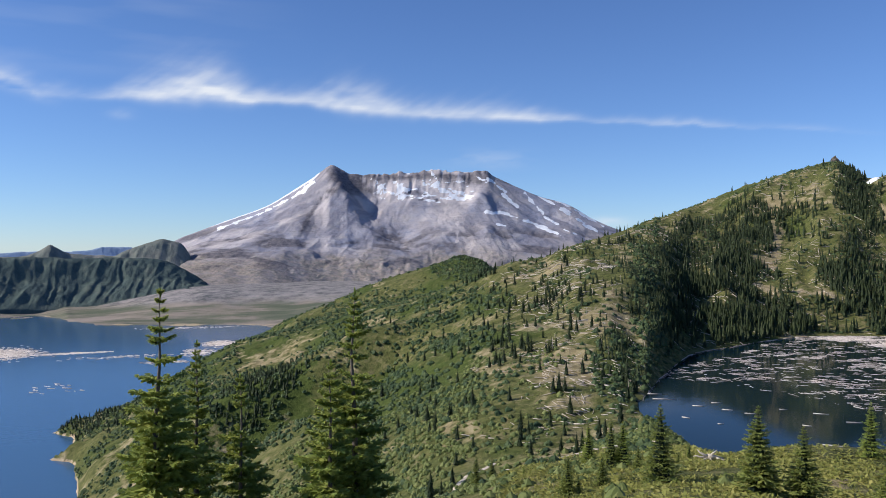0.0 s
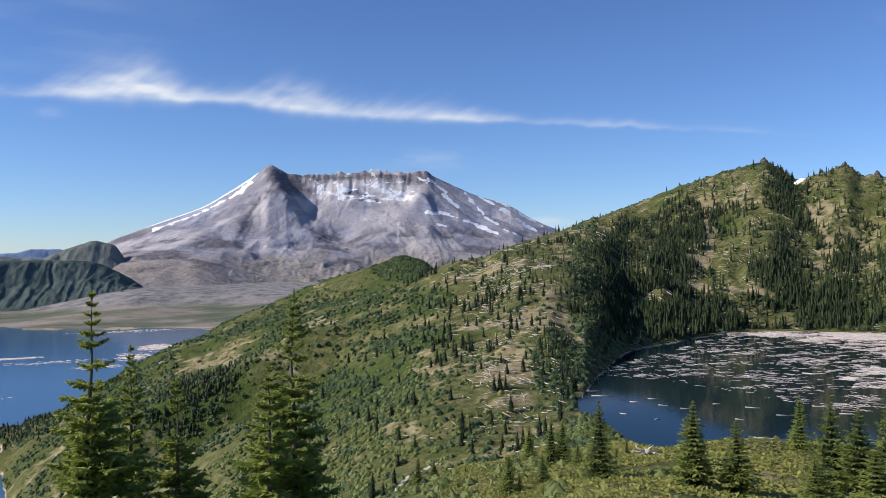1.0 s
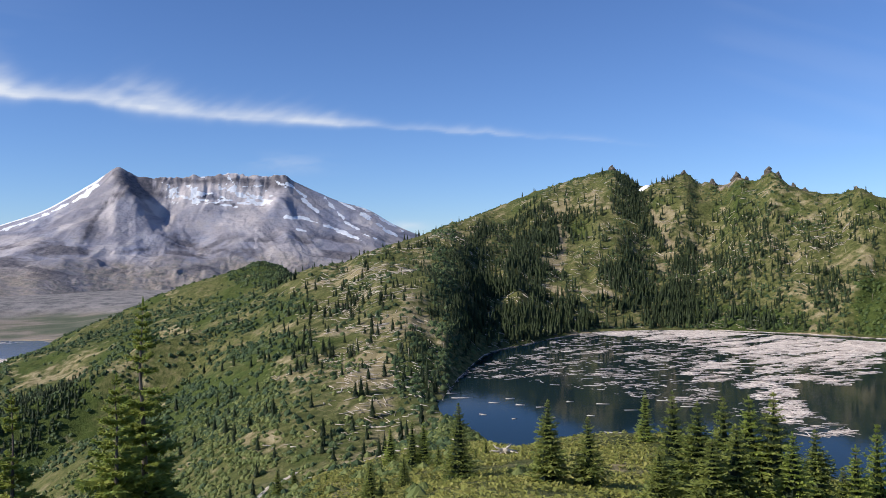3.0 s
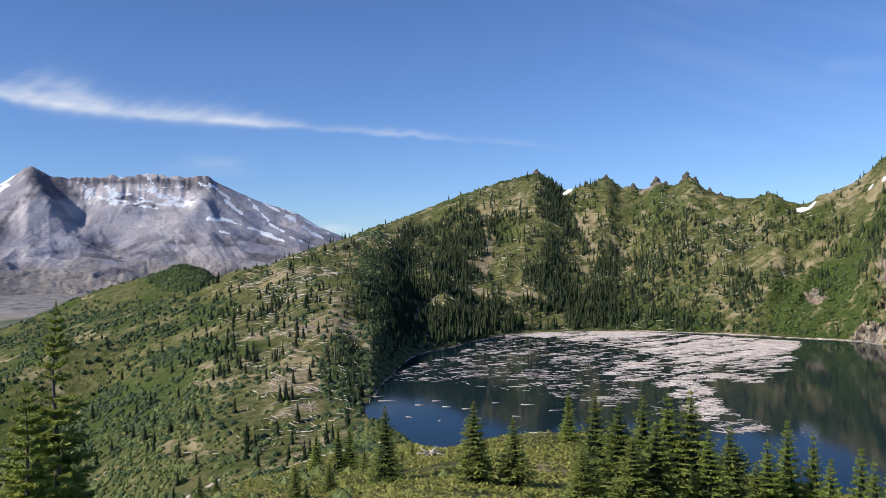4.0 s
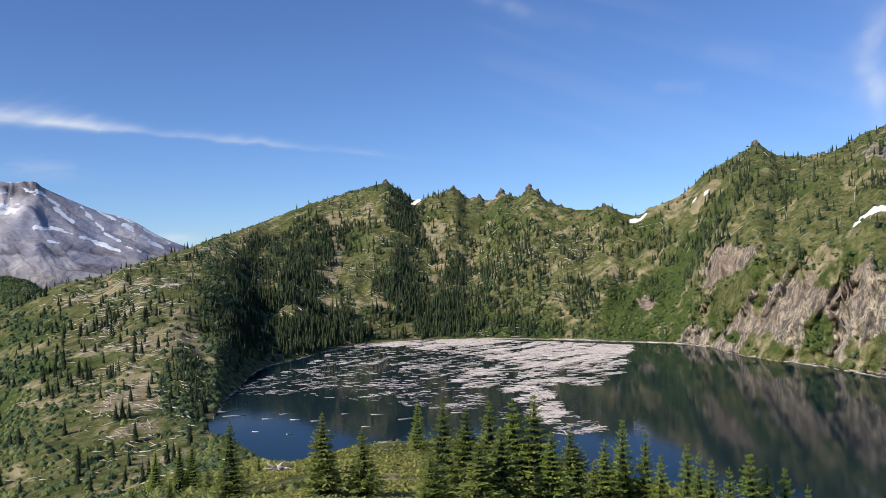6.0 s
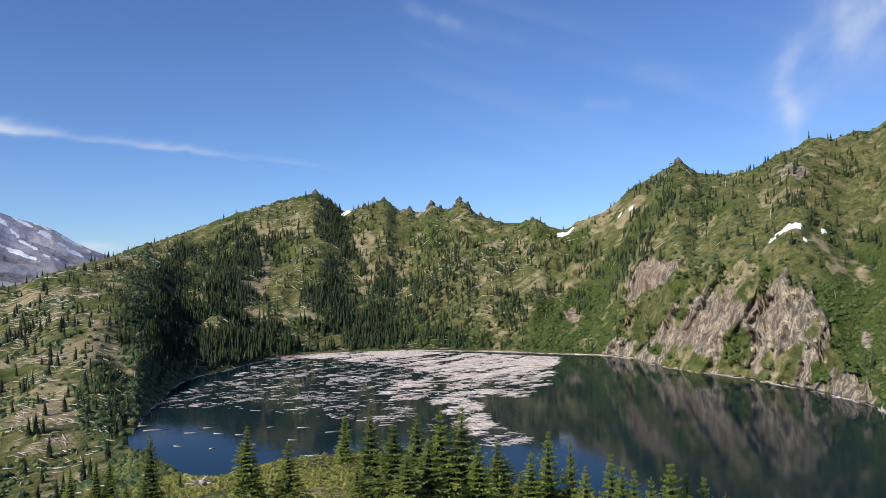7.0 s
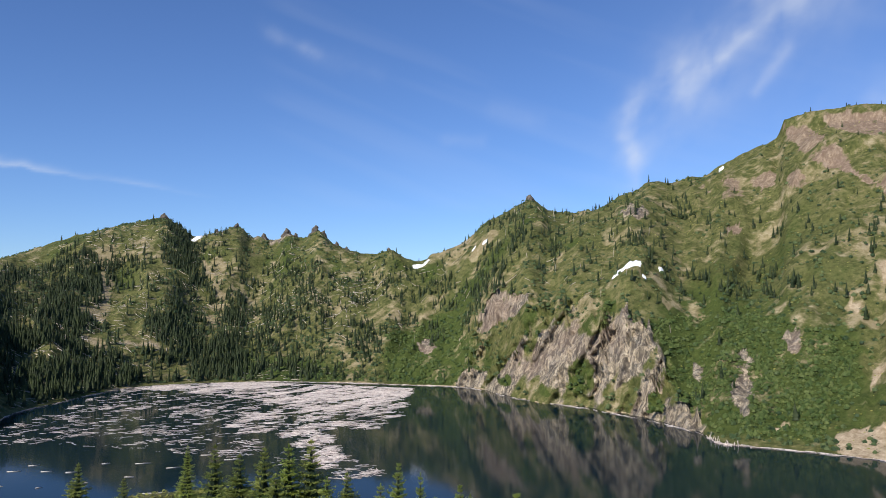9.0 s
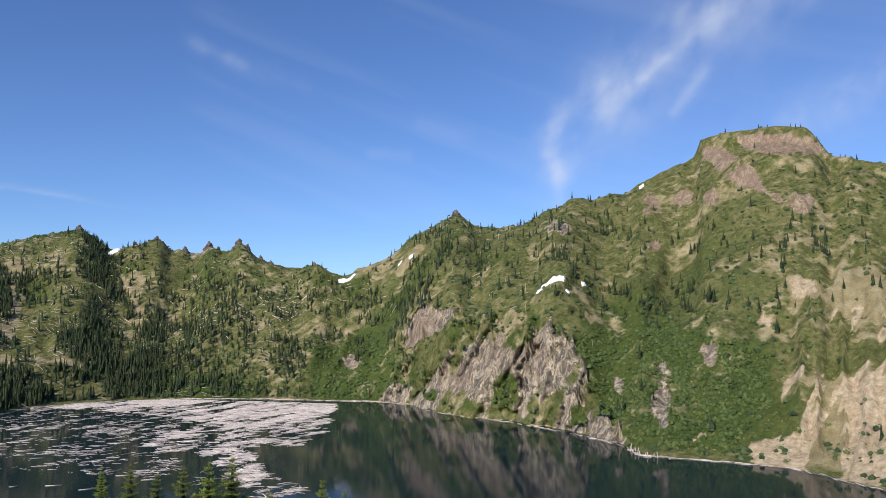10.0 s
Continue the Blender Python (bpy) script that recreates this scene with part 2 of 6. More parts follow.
HF = spline([-180, .5, 0, .42, 5, .46, 10.5, .60, 12, .56, 13.6, .50, 15.5, .45, 18, .42, 22, .42, 25, .46, 30, .43, 40, .46, 44, .45, 46.5, .42, 48.6, .39, 52, .35, 54.4, .34, 57.2, .28, 58.6, .21, 60.5, .09, 62, .06, 63.5, .28, 65, .40, 70, .46, 180, .5])
KNOB = spline([-180, -30, -35, -10.9, -22, -10.5, -17, -8.3, -12.9, -5.95, -9.5, -4.35, -6.4, -3.0, -3.7, -1.95, -1.7, -1.3, -0.2, -0.85, 1.3, -0.36, 2.4, -0.7, 3.5, -1.5, 6, -3.2, 10, -4.2, 14, -5.5, 30, -4, 60, 0, 90, -4, 180, -5])
FARSHORE = spline([-180, 2900, -60, 3000, -30, 3320, -26.5, 3420, -25.2, 3300, -24, 3060, -20, 2890, -14.7, 2800, -12.3, 2740, -10, 2650, -7, 2350, -4, 1960, 180, 1960])
NSEG = (14, 24, 26, 26, 22, 12, 62, 76, 16, 22, 12, 22, 36, 22)


def stations(a):
    """Radii and heights of the stations along the bearings a."""
    one = np.ones_like(a)
    shore, rc = SHORE(a), RC(a)
    el = np.where(a < 25.3, CREST_WEST(a), CREST_EAST(a))
    zc = rc * np.tan(np.radians(el))
    r4, z4, z5 = R4(a), Z4(a), Z5(a)
    wet = smooth(13.2, 14.5, a) * (1 - smooth(100, 130, a))
    r45 = r4 + (shore - r4) * (0.5 + 0.38 * wet)
    z45 = (z4 + z5) / 2 - 22 * wet
    rm, zm = shore + RF(a) * (rc - shore), z5 + HF(a) * (zc - z5)
    back = smooth(3, 6, a)
    r7 = rc + 110 + 60 * (1 - back)
    rk = np.maximum(np.maximum(1420 * one, r7 + 90), 0)
    zk = np.maximum(rk * np.tan(np.radians(KNOB(a))), -262)
    z7 = np.where(back > 0, np.minimum(zc, zk) - 8 - 40 * back, np.minimum(zc, zk) - 7)
    z7 = np.maximum(z7, -262)
    sea = 1 - smooth(-10.5, -8, a)
    fs = FARSHORE(a)
    r9 = 1850 * one
    z9 = -240 - 22 * sea
    r = [one * 0.5, 35 * one, 110 * one, R3(a), r4, r45, shore, rm, rc, r7, rk, r9, fs, np.maximum(fs + 150, 3300), 4880 * one]
    z = [one * -1.7, Z1(a), Z2(a), Z3(a), z4, z45, z5, zm, zc, z7, zk, z9, -250 + 10 * (1 - sea), -236 + 76 * smooth(-24, -15.5, a) * (1 - smooth(4, 14, a)), -140 * one]
    return np.array(r), np.array(z)


def relief(a, r, R, k, f):
    """Gullies, ribs and lumps on the bare profile."""
    x, y = r * np.sin(np.radians(a)), r * np.cos(np.radians(a))
    s = (r - R[6]) / np.maximum(R[8] - R[6], 1)
    hill = smooth(0.0, 0.25, s) * (1 - smooth(0.80, 1.0, s))
    ribs = ridged(a / 4.2 - 0.55 * s + 0.35 * fbm(x / 150, y / 150, 3, 3), r / 700, 3, 5) - 0.55
    out = hill * (ribs * 22 * smooth(12, 16, a) + ribs * 8 * (1 - smooth(12, 16, a)))
    out = out + hill * smooth(12, 16, a) * (ridged(x / 130, y / 130, 4, 15) - 0.5) * 16
    coast = smooth(840, 900, r) * (1 - smooth(1330, 1420, r)) * smooth(-40, -34, a)
    out = out + coast * (-24 * (1 - smooth(-25.2, -22.6, a)) + (23 * bump(r, 1240, 30) + 22 * bump(r, 1085, 22)) * smooth(-26.9, -25.9, a) * (1 - smooth(-24.6, -22.8, a)))
    out = out + fbm(x / 90, y / 90, 3, 9) * 4.5 * smooth(200, 420, r) * (1 - 0.75 * bump(s, 1, 0.12)) * (1 - bump(s, 0, 0.06))
    out = out + fbm(x / 16, y / 16, 3, 21) * (0.5 + 1.2 * smooth(300, 600, r)) * smooth(8, 40, r) * (1 - 0.7 * bump(s, 0, 0.03))
    u_ = (x + 60) * 0.955 + (y - 860) * 0.296
    v_ = -(x + 60) * 0.296 + (y - 860) * 0.955
    out = out + 26 * bump(v_, 0, 42) * smooth(-250, -150, u_) * (1 - smooth(-30, 70, u_)) - 32 * bump(v_, -75, 45) * smooth(-230, -150, u_) * (1 - smooth(-60, 60, u_))
    step = smooth(0.905, 0.935, s) - smooth(0.55, 1.0, s)
    out = out + 20 * step * smooth(65.5, 67.0, a) * (1 - smooth(74.5, 77, a)) + 13 * step * (bump(a, 63, 1.4) + bump(a, 78.5, 1.8) + bump(a, 56.9, 0.9))
    low = smooth(0.72, 0.745, s - 0.02 * (a - 70)) - smooth(0.45, 0.95, s)
    out = out + 12 * low * smooth(67, 68.5, a) * (1 - smooth(73, 75, a))
    out = out + (ridged(a / 0.8 - 0.6 * s + 0.3 * fbm(x / 60, y / 60, 2, 17), r / 200, 4, 18) - 0.5) * 13 * smooth(69, 73, a) * smooth(0.02, 0.1, s) * (1 - smooth(0.5, 0.7, s))
    rock = rockiness(a, s)
    crag = ridged(x / 26 + 3, y / 26, 4, 40) - 0.5
    out = out + rock * (1 - 0.4 * smooth(62, 64, a)) * (1 - smooth(62, 64, a) * smooth(0.84, 0.93, s)) * (crag * 17 + (ridged(a / 1.3 + 0.3 * fbm(x / 60, y / 60, 2, 6), r / 200, 4, 77) - .5) * 26) * smooth(-0.005, 0.03, s)
    return out * np.where(r > 1900, 0.35, 1.0)


CLIFF_TOP = spline([-180, 0, 44.8, 0, 45.3, .03, 45.9, .07, 46.5, .125, 47.2, .15, 48.5, .15, 50.7, .135, 53, .115, 55, .115, 57.3, .125, 58.6, .10, 60.3, .075, 61.4, .04, 62.6, 0, 180, 0])


def rockiness(a, s):
    s = s + 0.022 * fbm(a / 1.1, s * 3, 3, 150) + 0.012 * fbm(a / 0.3, s * 9, 2, 151)
    top = CLIFF_TOP(a)
    cliff = (1 - smooth(top * 0.9, top * 1.15 + 0.012, s)) * smooth(44.8, 45.8, a) * (1 - smooth(61.2, 62.4, a)) * smooth(-0.05, 0.0, s)
    band = smooth(68.4, 69.2, a) * (1 - smooth(74.2, 75.2, a)) * bump(s, 0.915, 0.040) + smooth(66.0, 66.8, a) * (1 - smooth(69.2, 70.5, a)) * bump(s, 0.93 - 0.060 * (a - 66.7), 0.045)
    band = band + smooth(68.5, 69.5, a) * (1 - smooth(73.5, 74.6, a)) * bump(s, 0.765 - 0.036 * (a - 69.5), 0.030) + bump(a, 67.6, 0.55) * bump(s, 0.68, 0.05)
    low = bump(a, 64.4, 0.8) * bump(s, 0.10, 0.09) + 0.6 * bump(a, 73.0, 0.9) * bump(s, 0.37, 0.035) * smooth(-0.2, 0.3, fbm(a / 0.4, s * 25, 3, 152))
    crag = bump(a, 62.6, 1.3) * bump(s, 0.80, 0.07) + 0.9 * bump(a, 65.9, 0.6) * bump(s, 0.80, 0.05) + bump(a, 56.7, 0.9) * bump(s, 0.90, 0.07) + bump(a, 76.6, 1.5) * bump(s, 0.84, 0.11)
    pins = smooth(28, 31, a) * (1 - smooth(39, 42, a)) * bump(s, 0.98, 0.05) * 0.5 + bump(a, 49.5, 2.2) * bump(s, 0.97, 0.05) * 0.7
    return np.clip(cliff + 1.15 * band * (0.8 + 0.8 * fbm(a / 0.7, s * 14, 3, 153)) + low + crag + pins, 0, 1)


def profile(a, r, R, Z):
    """Heights at radii r on bearings a by the stations, with no overshoot between them."""
    h = np.diff(R, axis=0)
    s = np.diff(Z, axis=0) / h
    m = np.zeros_like(R)
    prod = s[1:] * s[:-1]
    m[1:-1] = np.where(prod > 0, 2 * prod / np.where(s[1:] + s[:-1] == 0, 1, s[1:] + s[:-1]), 0)
    m[0], m[-1] = s[0], s[-1]
    m[6] = np.where(a > 0, 0.55 * s[6], m[6])
    k = np.clip((r[None] >= R).sum(0) - 1, 0, len(h) - 1)
    j = np.arange(len(r))
    t = np.clip((r - R[k, j]) / h[k, j], 0, 1)
    return ((1 + 2 * t) * (1 - t) ** 2 * Z[k, j] + t * (1 - t) ** 2 * h[k, j] * m[k, j]
            + t * t * (3 - 2 * t) * Z[k + 1, j] - t * t * (1 - t) * h[k, j] * m[k + 1, j])


def height(a, r):
    a, r = np.broadcast_arrays(np.asarray(a, float), np.asarray(r, float))
    shape = a.shape
    a, r = a.ravel(), r.ravel()
    R, Z = stations(a)
    return (profile(a, r, R, Z) + relief(a, r, R, None, None)).reshape(shape)


def spot(a, r):
    """The place on the ground at a bearing and a distance."""
    return Vector((r * math.sin(radians(a)), r * math.cos(radians(a)), float(height(a, r))))


def sight(a, el, r0=60.0, r1=1500.0):
    """The first ground beyond r0 along a bearing and an elevation angle."""
    r = np.linspace(r0, r1, 1600)
    over = height(np.full_like(r, a), r) >= r * math.tan(radians(el))
    k = int(np.argmax(over))
    return spot(a, float(r[k])) if over[k] else None


def mesh_of(name, verts, quads=None, tris=None, smooth_faces=True):
    """A mesh from arrays."""
    me = bpy.data.meshes.new(name)
    nq = 0 if quads is None else len(quads)
    nt = 0 if tris is None else len(tris)
    loops = np.concatenate([np.asarray(x, np.int32).ravel() for x in (quads, tris) if x is not None])
    me.vertices.add(len(verts))
    me.vertices.foreach_set("co", np.asarray(verts, np.float32).ravel())
    me.loops.add(len(loops))
    me.loops.foreach_set("vertex_index", loops)
    me.polygons.add(nq + nt)
    me.polygons.foreach_set("loop_start", np.concatenate([np.arange(nq) * 4, nq * 4 + np.arange(nt) * 3]).astype(np.int32))
    me.polygons.foreach_set("use_smooth", np.full(nq + nt, smooth_faces))
    me.update(calc_edges=True)
    me.validate()
    return me


def grid_quads(n, m, wrap=False):
    """Quads of a grid of n columns by m rows; the index is column * m + row."""
    i = np.arange(n if wrap else n - 1)[:, None]
    j = np.arange(m - 1)[None]
    a, b = i * m + j, ((i + 1) % n) * m + j
    return np.stack([a, b, b + 1, a + 1], -1).reshape(-1, 4)


def layer(me, name, values):
    me.attributes.new(name, "FLOAT", "POINT").data.foreach_set("value", np.asarray(values, np.float32).ravel())


# ---- materials ----
def material(name):
    m = bpy.data.materials.new(name)
    m.use_nodes = True
    return m, m.node_tree.nodes, m.node_tree.links, m.node_tree.nodes["Principled BSDF"]


def rough(b, value, spec=0.3):
    b.inputs["Roughness"].default_value = value
    b.inputs["Specular IOR Level"].default_value = spec


def coords(n, l, scale):
    tc, mp = n.new("ShaderNodeTexCoord"), n.new("ShaderNodeMapping")
    mp.inputs["Scale"].default_value = scale if hasattr(scale, "__len__") else (scale,) * 3
    l.new(tc.outputs["Object"], mp.inputs["Vector"])
    return mp.outputs["Vector"]


def noise_node(n, l, scale, detail=4.0, rough_=0.55, vec=None):
    t = n.new("ShaderNodeTexNoise")
    t.inputs["Scale"].default_value, t.inputs["Detail"].default_value, t.inputs["Roughness"].default_value = scale, detail, rough_
    l.new(vec if vec is not None else coords(n, l, 1.0), t.inputs["Vector"])
    return t.outputs["Fac"]


def ramp(n, l, fac, stops):
    r = n.new("ShaderNodeValToRGB")
    e = r.color_ramp.elements
    while len(e) < len(stops):
        e.new(0.5)
    for k, (p, c) in zip(e, stops):
        k.position, k.color = p, (*c, 1) if len(c) == 3 else c
    l.new(fac, r.inputs["Fac"])
    return r.outputs["Color"]


def mix(n, l, fac, a, b):
    x = n.new("ShaderNodeMix")
    x.data_type = "RGBA"
    for sock, v in ((x.inputs[0], fac), (x.inputs[6], a), (x.inputs[7], b)):
        if hasattr(v, "links"):
            l.new(v, sock)
        else:
            sock.default_value = v if not hasattr(v, "__len__") else (*v, 1)[:4]
    return x.outputs[2]


def calc(n, l, op, a, b, clamp=False):
    x = n.new("ShaderNodeMath")
    x.operation, x.use_clamp = op, clamp
    for sock, v in zip(x.inputs, (a, b)):
        if hasattr(v, "links"):
            l.new(v, sock)
        else:
            sock.default_value = v
    return x.outputs[0]


def attr(n, name):
    x = n.new("ShaderNodeAttribute")
    x.attribute_name = name
    return x.outputs["Fac"]


def bumped(n, l, b, h, strength, dist):
    x = n.new("ShaderNodeBump")
    x.inputs["Strength"].default_value, x.inputs["Distance"].default_value = strength, dist
    l.new(h, x.inputs["Height"])
    l.new(x.outputs["Normal"], b.inputs["Normal"])


def ground_material():
    m, n, l, b = material("hillside")
    rough(b, 0.95, 0.1)
    big, mid, fine = noise_node(n, l, 0.012, 4), noise_node(n, l, 0.09, 5, 0.62), noise_node(n, l, 0.7, 5, 0.65)
    meadow = ramp(n, l, mid, [(0.30, (0.066, 0.076, 0.025)), (0.46, (0.142, 0.150, 0.050)), (0.58, (0.220, 0.202, 0.085)), (0.70, (0.33, 0.265, 0.155))])
    meadow = mix(n, l, calc(n, l, "MULTIPLY", fine, 0.55), meadow, (0.060, 0.062, 0.020))
    grain = noise_node(n, l, 0.26, 4, 0.6)
    meadow = mix(n, l, ramp(n, l, grain, [(0.36, (0.75, 0.75, 0.75)), (0.52, (0, 0, 0))]), meadow, (0.050, 0.066, 0.018))
    meadow = mix(n, l, ramp(n, l, grain, [(0.60, (0, 0, 0)), (0.72, (0.6, 0.6, 0.6))]), meadow, (0.30, 0.25, 0.13))
    lush = ramp(n, l, calc(n, l, "ADD", calc(n, l, "MULTIPLY", grain, 0.6), calc(n, l, "MULTIPLY", fine, 0.4)), [(0.3, (0.034, 0.052, 0.013)), (0.55, (0.074, 0.098, 0.025)), (0.75, (0.125, 0.148, 0.042))])
    bare = ramp(n, l, calc(n, l, "ADD", calc(n, l, "MULTIPLY", mid, 0.6), calc(n, l, "MULTIPLY", fine, 0.4)), [(0.3, (0.160, 0.128, 0.060)), (0.52, (0.295, 0.243, 0.130)), (0.72, (0.45, 0.385, 0.25))])
    rockv = noise_node(n, l, 0.14, 8, 0.78, coords(n, l, (1, 1, 0.6)))
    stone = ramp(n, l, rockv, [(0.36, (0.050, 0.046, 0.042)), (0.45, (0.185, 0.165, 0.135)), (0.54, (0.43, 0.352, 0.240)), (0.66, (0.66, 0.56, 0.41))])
    chip = noise_node(n, l, 0.55, 6, 0.75, coords(n, l, (1, 1, 0.5)))
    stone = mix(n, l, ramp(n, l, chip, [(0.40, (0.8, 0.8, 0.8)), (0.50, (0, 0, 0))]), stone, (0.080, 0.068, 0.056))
    stone = mix(n, l, ramp(n, l, chip, [(0.56, (0, 0, 0)), (0.68, (0.7, 0.7, 0.7))]), stone, (0.62, 0.54, 0.41))
    # shade of upright crevices painted by stretched noise, paler stone between
    crev_shade = noise_node(n, l, 0.22, 4, 0.6, coords(n, l, (1, 1, 0.16)))
    stone = mix(n, l, ramp(n, l, crev_shade, [(0.50, (0, 0, 0)), (0.60, (0.75, 0.75, 0.75))]), stone, (0.075, 0.062, 0.050))
    stone = mix(n, l, ramp(n, l, crev_shade, [(0.34, (0.5, 0.5, 0.5)), (0.44, (0, 0, 0))]), stone, (0.50, 0.43, 0.34))
    stone = mix(n, l, calc(n, l, "MULTIPLY", attr(n, "red"), 0.55), stone, (0.27, 0.180, 0.115))
    stone = mix(n, l, ramp(n, l, big, [(0.48, (0, 0, 0)), (0.66, (0.45, 0.45, 0.45))]), stone, (0.24, 0.165, 0.125))
    jag = calc(n, l, "SUBTRACT", mid, 0.5)

    def mask(name, sharp=3.0, ragged=1.6):
        v = calc(n, l, "ADD", calc(n, l, "SUBTRACT", attr(n, name), 0.5), calc(n, l, "MULTIPLY", jag, ragged))
        return calc(n, l, "ADD", calc(n, l, "MULTIPLY", v, sharp), 0.5, True)
    col = mix(n, l, mask("lush"), meadow, lush)
    col = mix(n, l, mask("bare"), col, bare)
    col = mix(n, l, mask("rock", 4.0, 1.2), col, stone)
    # pumice flats beyond the great lake, in strips of scrub, and the rough debris above them
    strip = noise_node(n, l, 0.008, 6, 0.6, coords(n, l, (0.35, 1.5, 0)))
    # strip colours are greyed to hold some distance haze
    flat = ramp(n, l, strip, [(0.38, (0.110, 0.125, 0.085)), (0.48, (0.170, 0.170, 0.125)), (0.54, (0.265, 0.225, 0.185)), (0.68, (0.35, 0.295, 0.25))])
    rubble = ramp(n, l, noise_node(n, l, 0.02, 7, 0.7), [(0.38, (0.130, 0.130, 0.130)), (0.52, (0.270, 0.250, 0.240)), (0.66, (0.36, 0.32, 0.30))])
    col = mix(n, l, attr(n, "flats"), col, mix(n, l, attr(n, "debris"), flat, rubble))
    col = mix(n, l, mask("sand", 5.0, 0.5), col, ramp(n, l, calc(n, l, "ADD", calc(n, l, "MULTIPLY", grain, 0.6), calc(n, l, "MULTIPLY", fine, 0.4)), [(0.36, (0.29, 0.215, 0.125)), (0.64, (0.60, 0.485, 0.335))]))
    l.new(col, b.inputs["Base Color"])
    bumped(n, l, b, calc(n, l, "ADD", calc(n, l, "MULTIPLY", mid, 2.0), fine), 0.85, 1.2)
    return m


def water_material(name, deep, scale, strength, dist, rough_, spec):
    m, n, l, b = material(name)
    b.inputs["Base Color"].default_value = (*deep, 1)
    b.inputs["IOR"].default_value = 1.33
    b.inputs["Specular IOR Level"].default_value = spec
    b.inputs["Roughness"].default_value = rough_
    v = coords(n, l, (scale, scale * 2.2, scale))
    bumped(n, l, b, noise_node(n, l, 1.0, 4, 0.6, v), strength, dist)
    return m


def leaf_material(name, dark, mid, light, thin=0.22):
    m, n, l, b = material(name)
    rough(b, 0.62, 0.25)
    g = n.new("ShaderNodeNewGeometry")
    o = n.new("ShaderNodeObjectInfo")
    f = calc(n, l, "ADD", calc(n, l, "MULTIPLY", g.outputs["Random Per Island"], 0.6), calc(n, l, "MULTIPLY", o.outputs["Random"], 0.15))
    f = calc(n, l, "ADD", f, calc(n, l, "MULTIPLY", noise_node(n, l, 0.05, 2), 0.35))
    l.new(ramp(n, l, f, [(0.15, dark), (0.5, mid), (0.95, light)]), b.inputs["Base Color"])
    tr = n.new("ShaderNodeBsdfTranslucent")
    tr.inputs["Color"].default_value = (*light, 1)
    sh = n.new("ShaderNodeMixShader")
    sh.inputs["Fac"].default_value = thin
    l.new(b.outputs["BSDF"], sh.inputs[1])
    l.new(tr.outputs["BSDF"], sh.inputs[2])
    l.new(sh.outputs["Shader"], n["Material Output"].inputs["Surface"])
    return m


def wood_material(name, dark, light, scale=6.0):
    m, n, l, b = material(name)
    rough(b, 0.85, 0.2)
    g = n.new("ShaderNodeNewGeometry")
    f = calc(n, l, "ADD", calc(n, l, "MULTIPLY", g.outputs["Random Per Island"], 0.6), calc(n, l, "MULTIPLY", noise_node(n, l, scale, 5, 0.65), 0.5))
    l.new(ramp(n, l, f, [(0.2, dark), (0.85, light)]), b.inputs["Base Color"])
    bumped(n, l, b, noise_node(n, l, scale * 2, 4, 0.6), 0.4, 0.03)
    return m


def volcano_material():
    m, n, l, b = material("hazy_ash")
    rough(b, 0.95, 0.1)
    v = coords(n, l, (1, 1, 1.6))
    big, mid, fine = noise_node(n, l, 0.0035, 5, 0.6), noise_node(n, l, 0.012, 6, 0.65, v), noise_node(n, l, 0.05, 5, 0.7, v)
    # the ash ramp is blued: distance haze is put into the colour
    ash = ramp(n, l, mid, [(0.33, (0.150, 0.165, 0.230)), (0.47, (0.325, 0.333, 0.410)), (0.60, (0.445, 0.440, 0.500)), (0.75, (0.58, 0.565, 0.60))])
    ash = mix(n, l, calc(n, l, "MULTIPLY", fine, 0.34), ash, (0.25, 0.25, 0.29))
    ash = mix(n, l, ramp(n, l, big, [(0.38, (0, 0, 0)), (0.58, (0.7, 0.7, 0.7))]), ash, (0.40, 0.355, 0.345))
    jag = calc(n, l, "SUBTRACT", fine, 0.5)
    low = calc(n, l, "ADD", attr(n, "low"), calc(n, l, "MULTIPLY", calc(n, l, "SUBTRACT", mid, 0.5), 2.4), True)
    col = mix(n, l, calc(n, l, "MULTIPLY", low, 0.85), ash, ramp(n, l, fine, [(0.35, (0.15, 0.15, 0.115)), (0.6, (0.335, 0.270, 0.225))]))
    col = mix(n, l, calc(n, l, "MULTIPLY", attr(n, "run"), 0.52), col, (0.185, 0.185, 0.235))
    # crag tone: dark rock, with shade painted in at the summit and steps
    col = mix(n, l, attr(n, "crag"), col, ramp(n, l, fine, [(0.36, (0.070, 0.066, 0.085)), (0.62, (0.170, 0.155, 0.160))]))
    col = mix(n, l, attr(n, "dust"), col, (0.64, 0.575, 0.56))
    snow = calc(n, l, "ADD", calc(n, l, "MULTIPLY", calc(n, l, "ADD", calc(n, l, "SUBTRACT", attr(n, "snow"), 0.5), calc(n, l, "MULTIPLY", jag, 0.7)), 6.0), 0.5, True)
    col = mix(n, l, snow, col, (0.80, 0.82, 0.86))
    l.new(col, b.inputs["Base Color"])
    bumped(n, l, b, calc(n, l, "ADD", calc(n, l, "MULTIPLY", mid, 2.0), calc(n, l, "MULTIPLY", fine, 0.5)), 0.6, 12.0)
    return m


def hill_material(name, c0, c1, c2):
    m, n, l, b = material(name)
    rough(b, 0.95, 0.1)
    v = coords(n, l, (1, 1, 0.5))
    l.new(ramp(n, l, noise_node(n, l, 0.016, 6, 0.7, v), [(0.35, c0), (0.52, c1), (0.7, c2)]), b.inputs["Base Color"])
    bumped(n, l, b, noise_node(n, l, 0.03, 5, 0.65, v), 0.8, 10.0)
    return m


M_GROUND = ground_material()
M_TARN = water_material("tarn_water", (0.005, 0.018, 0.026), 0.5, 0.16, 0.05, 0.05, 0.13)
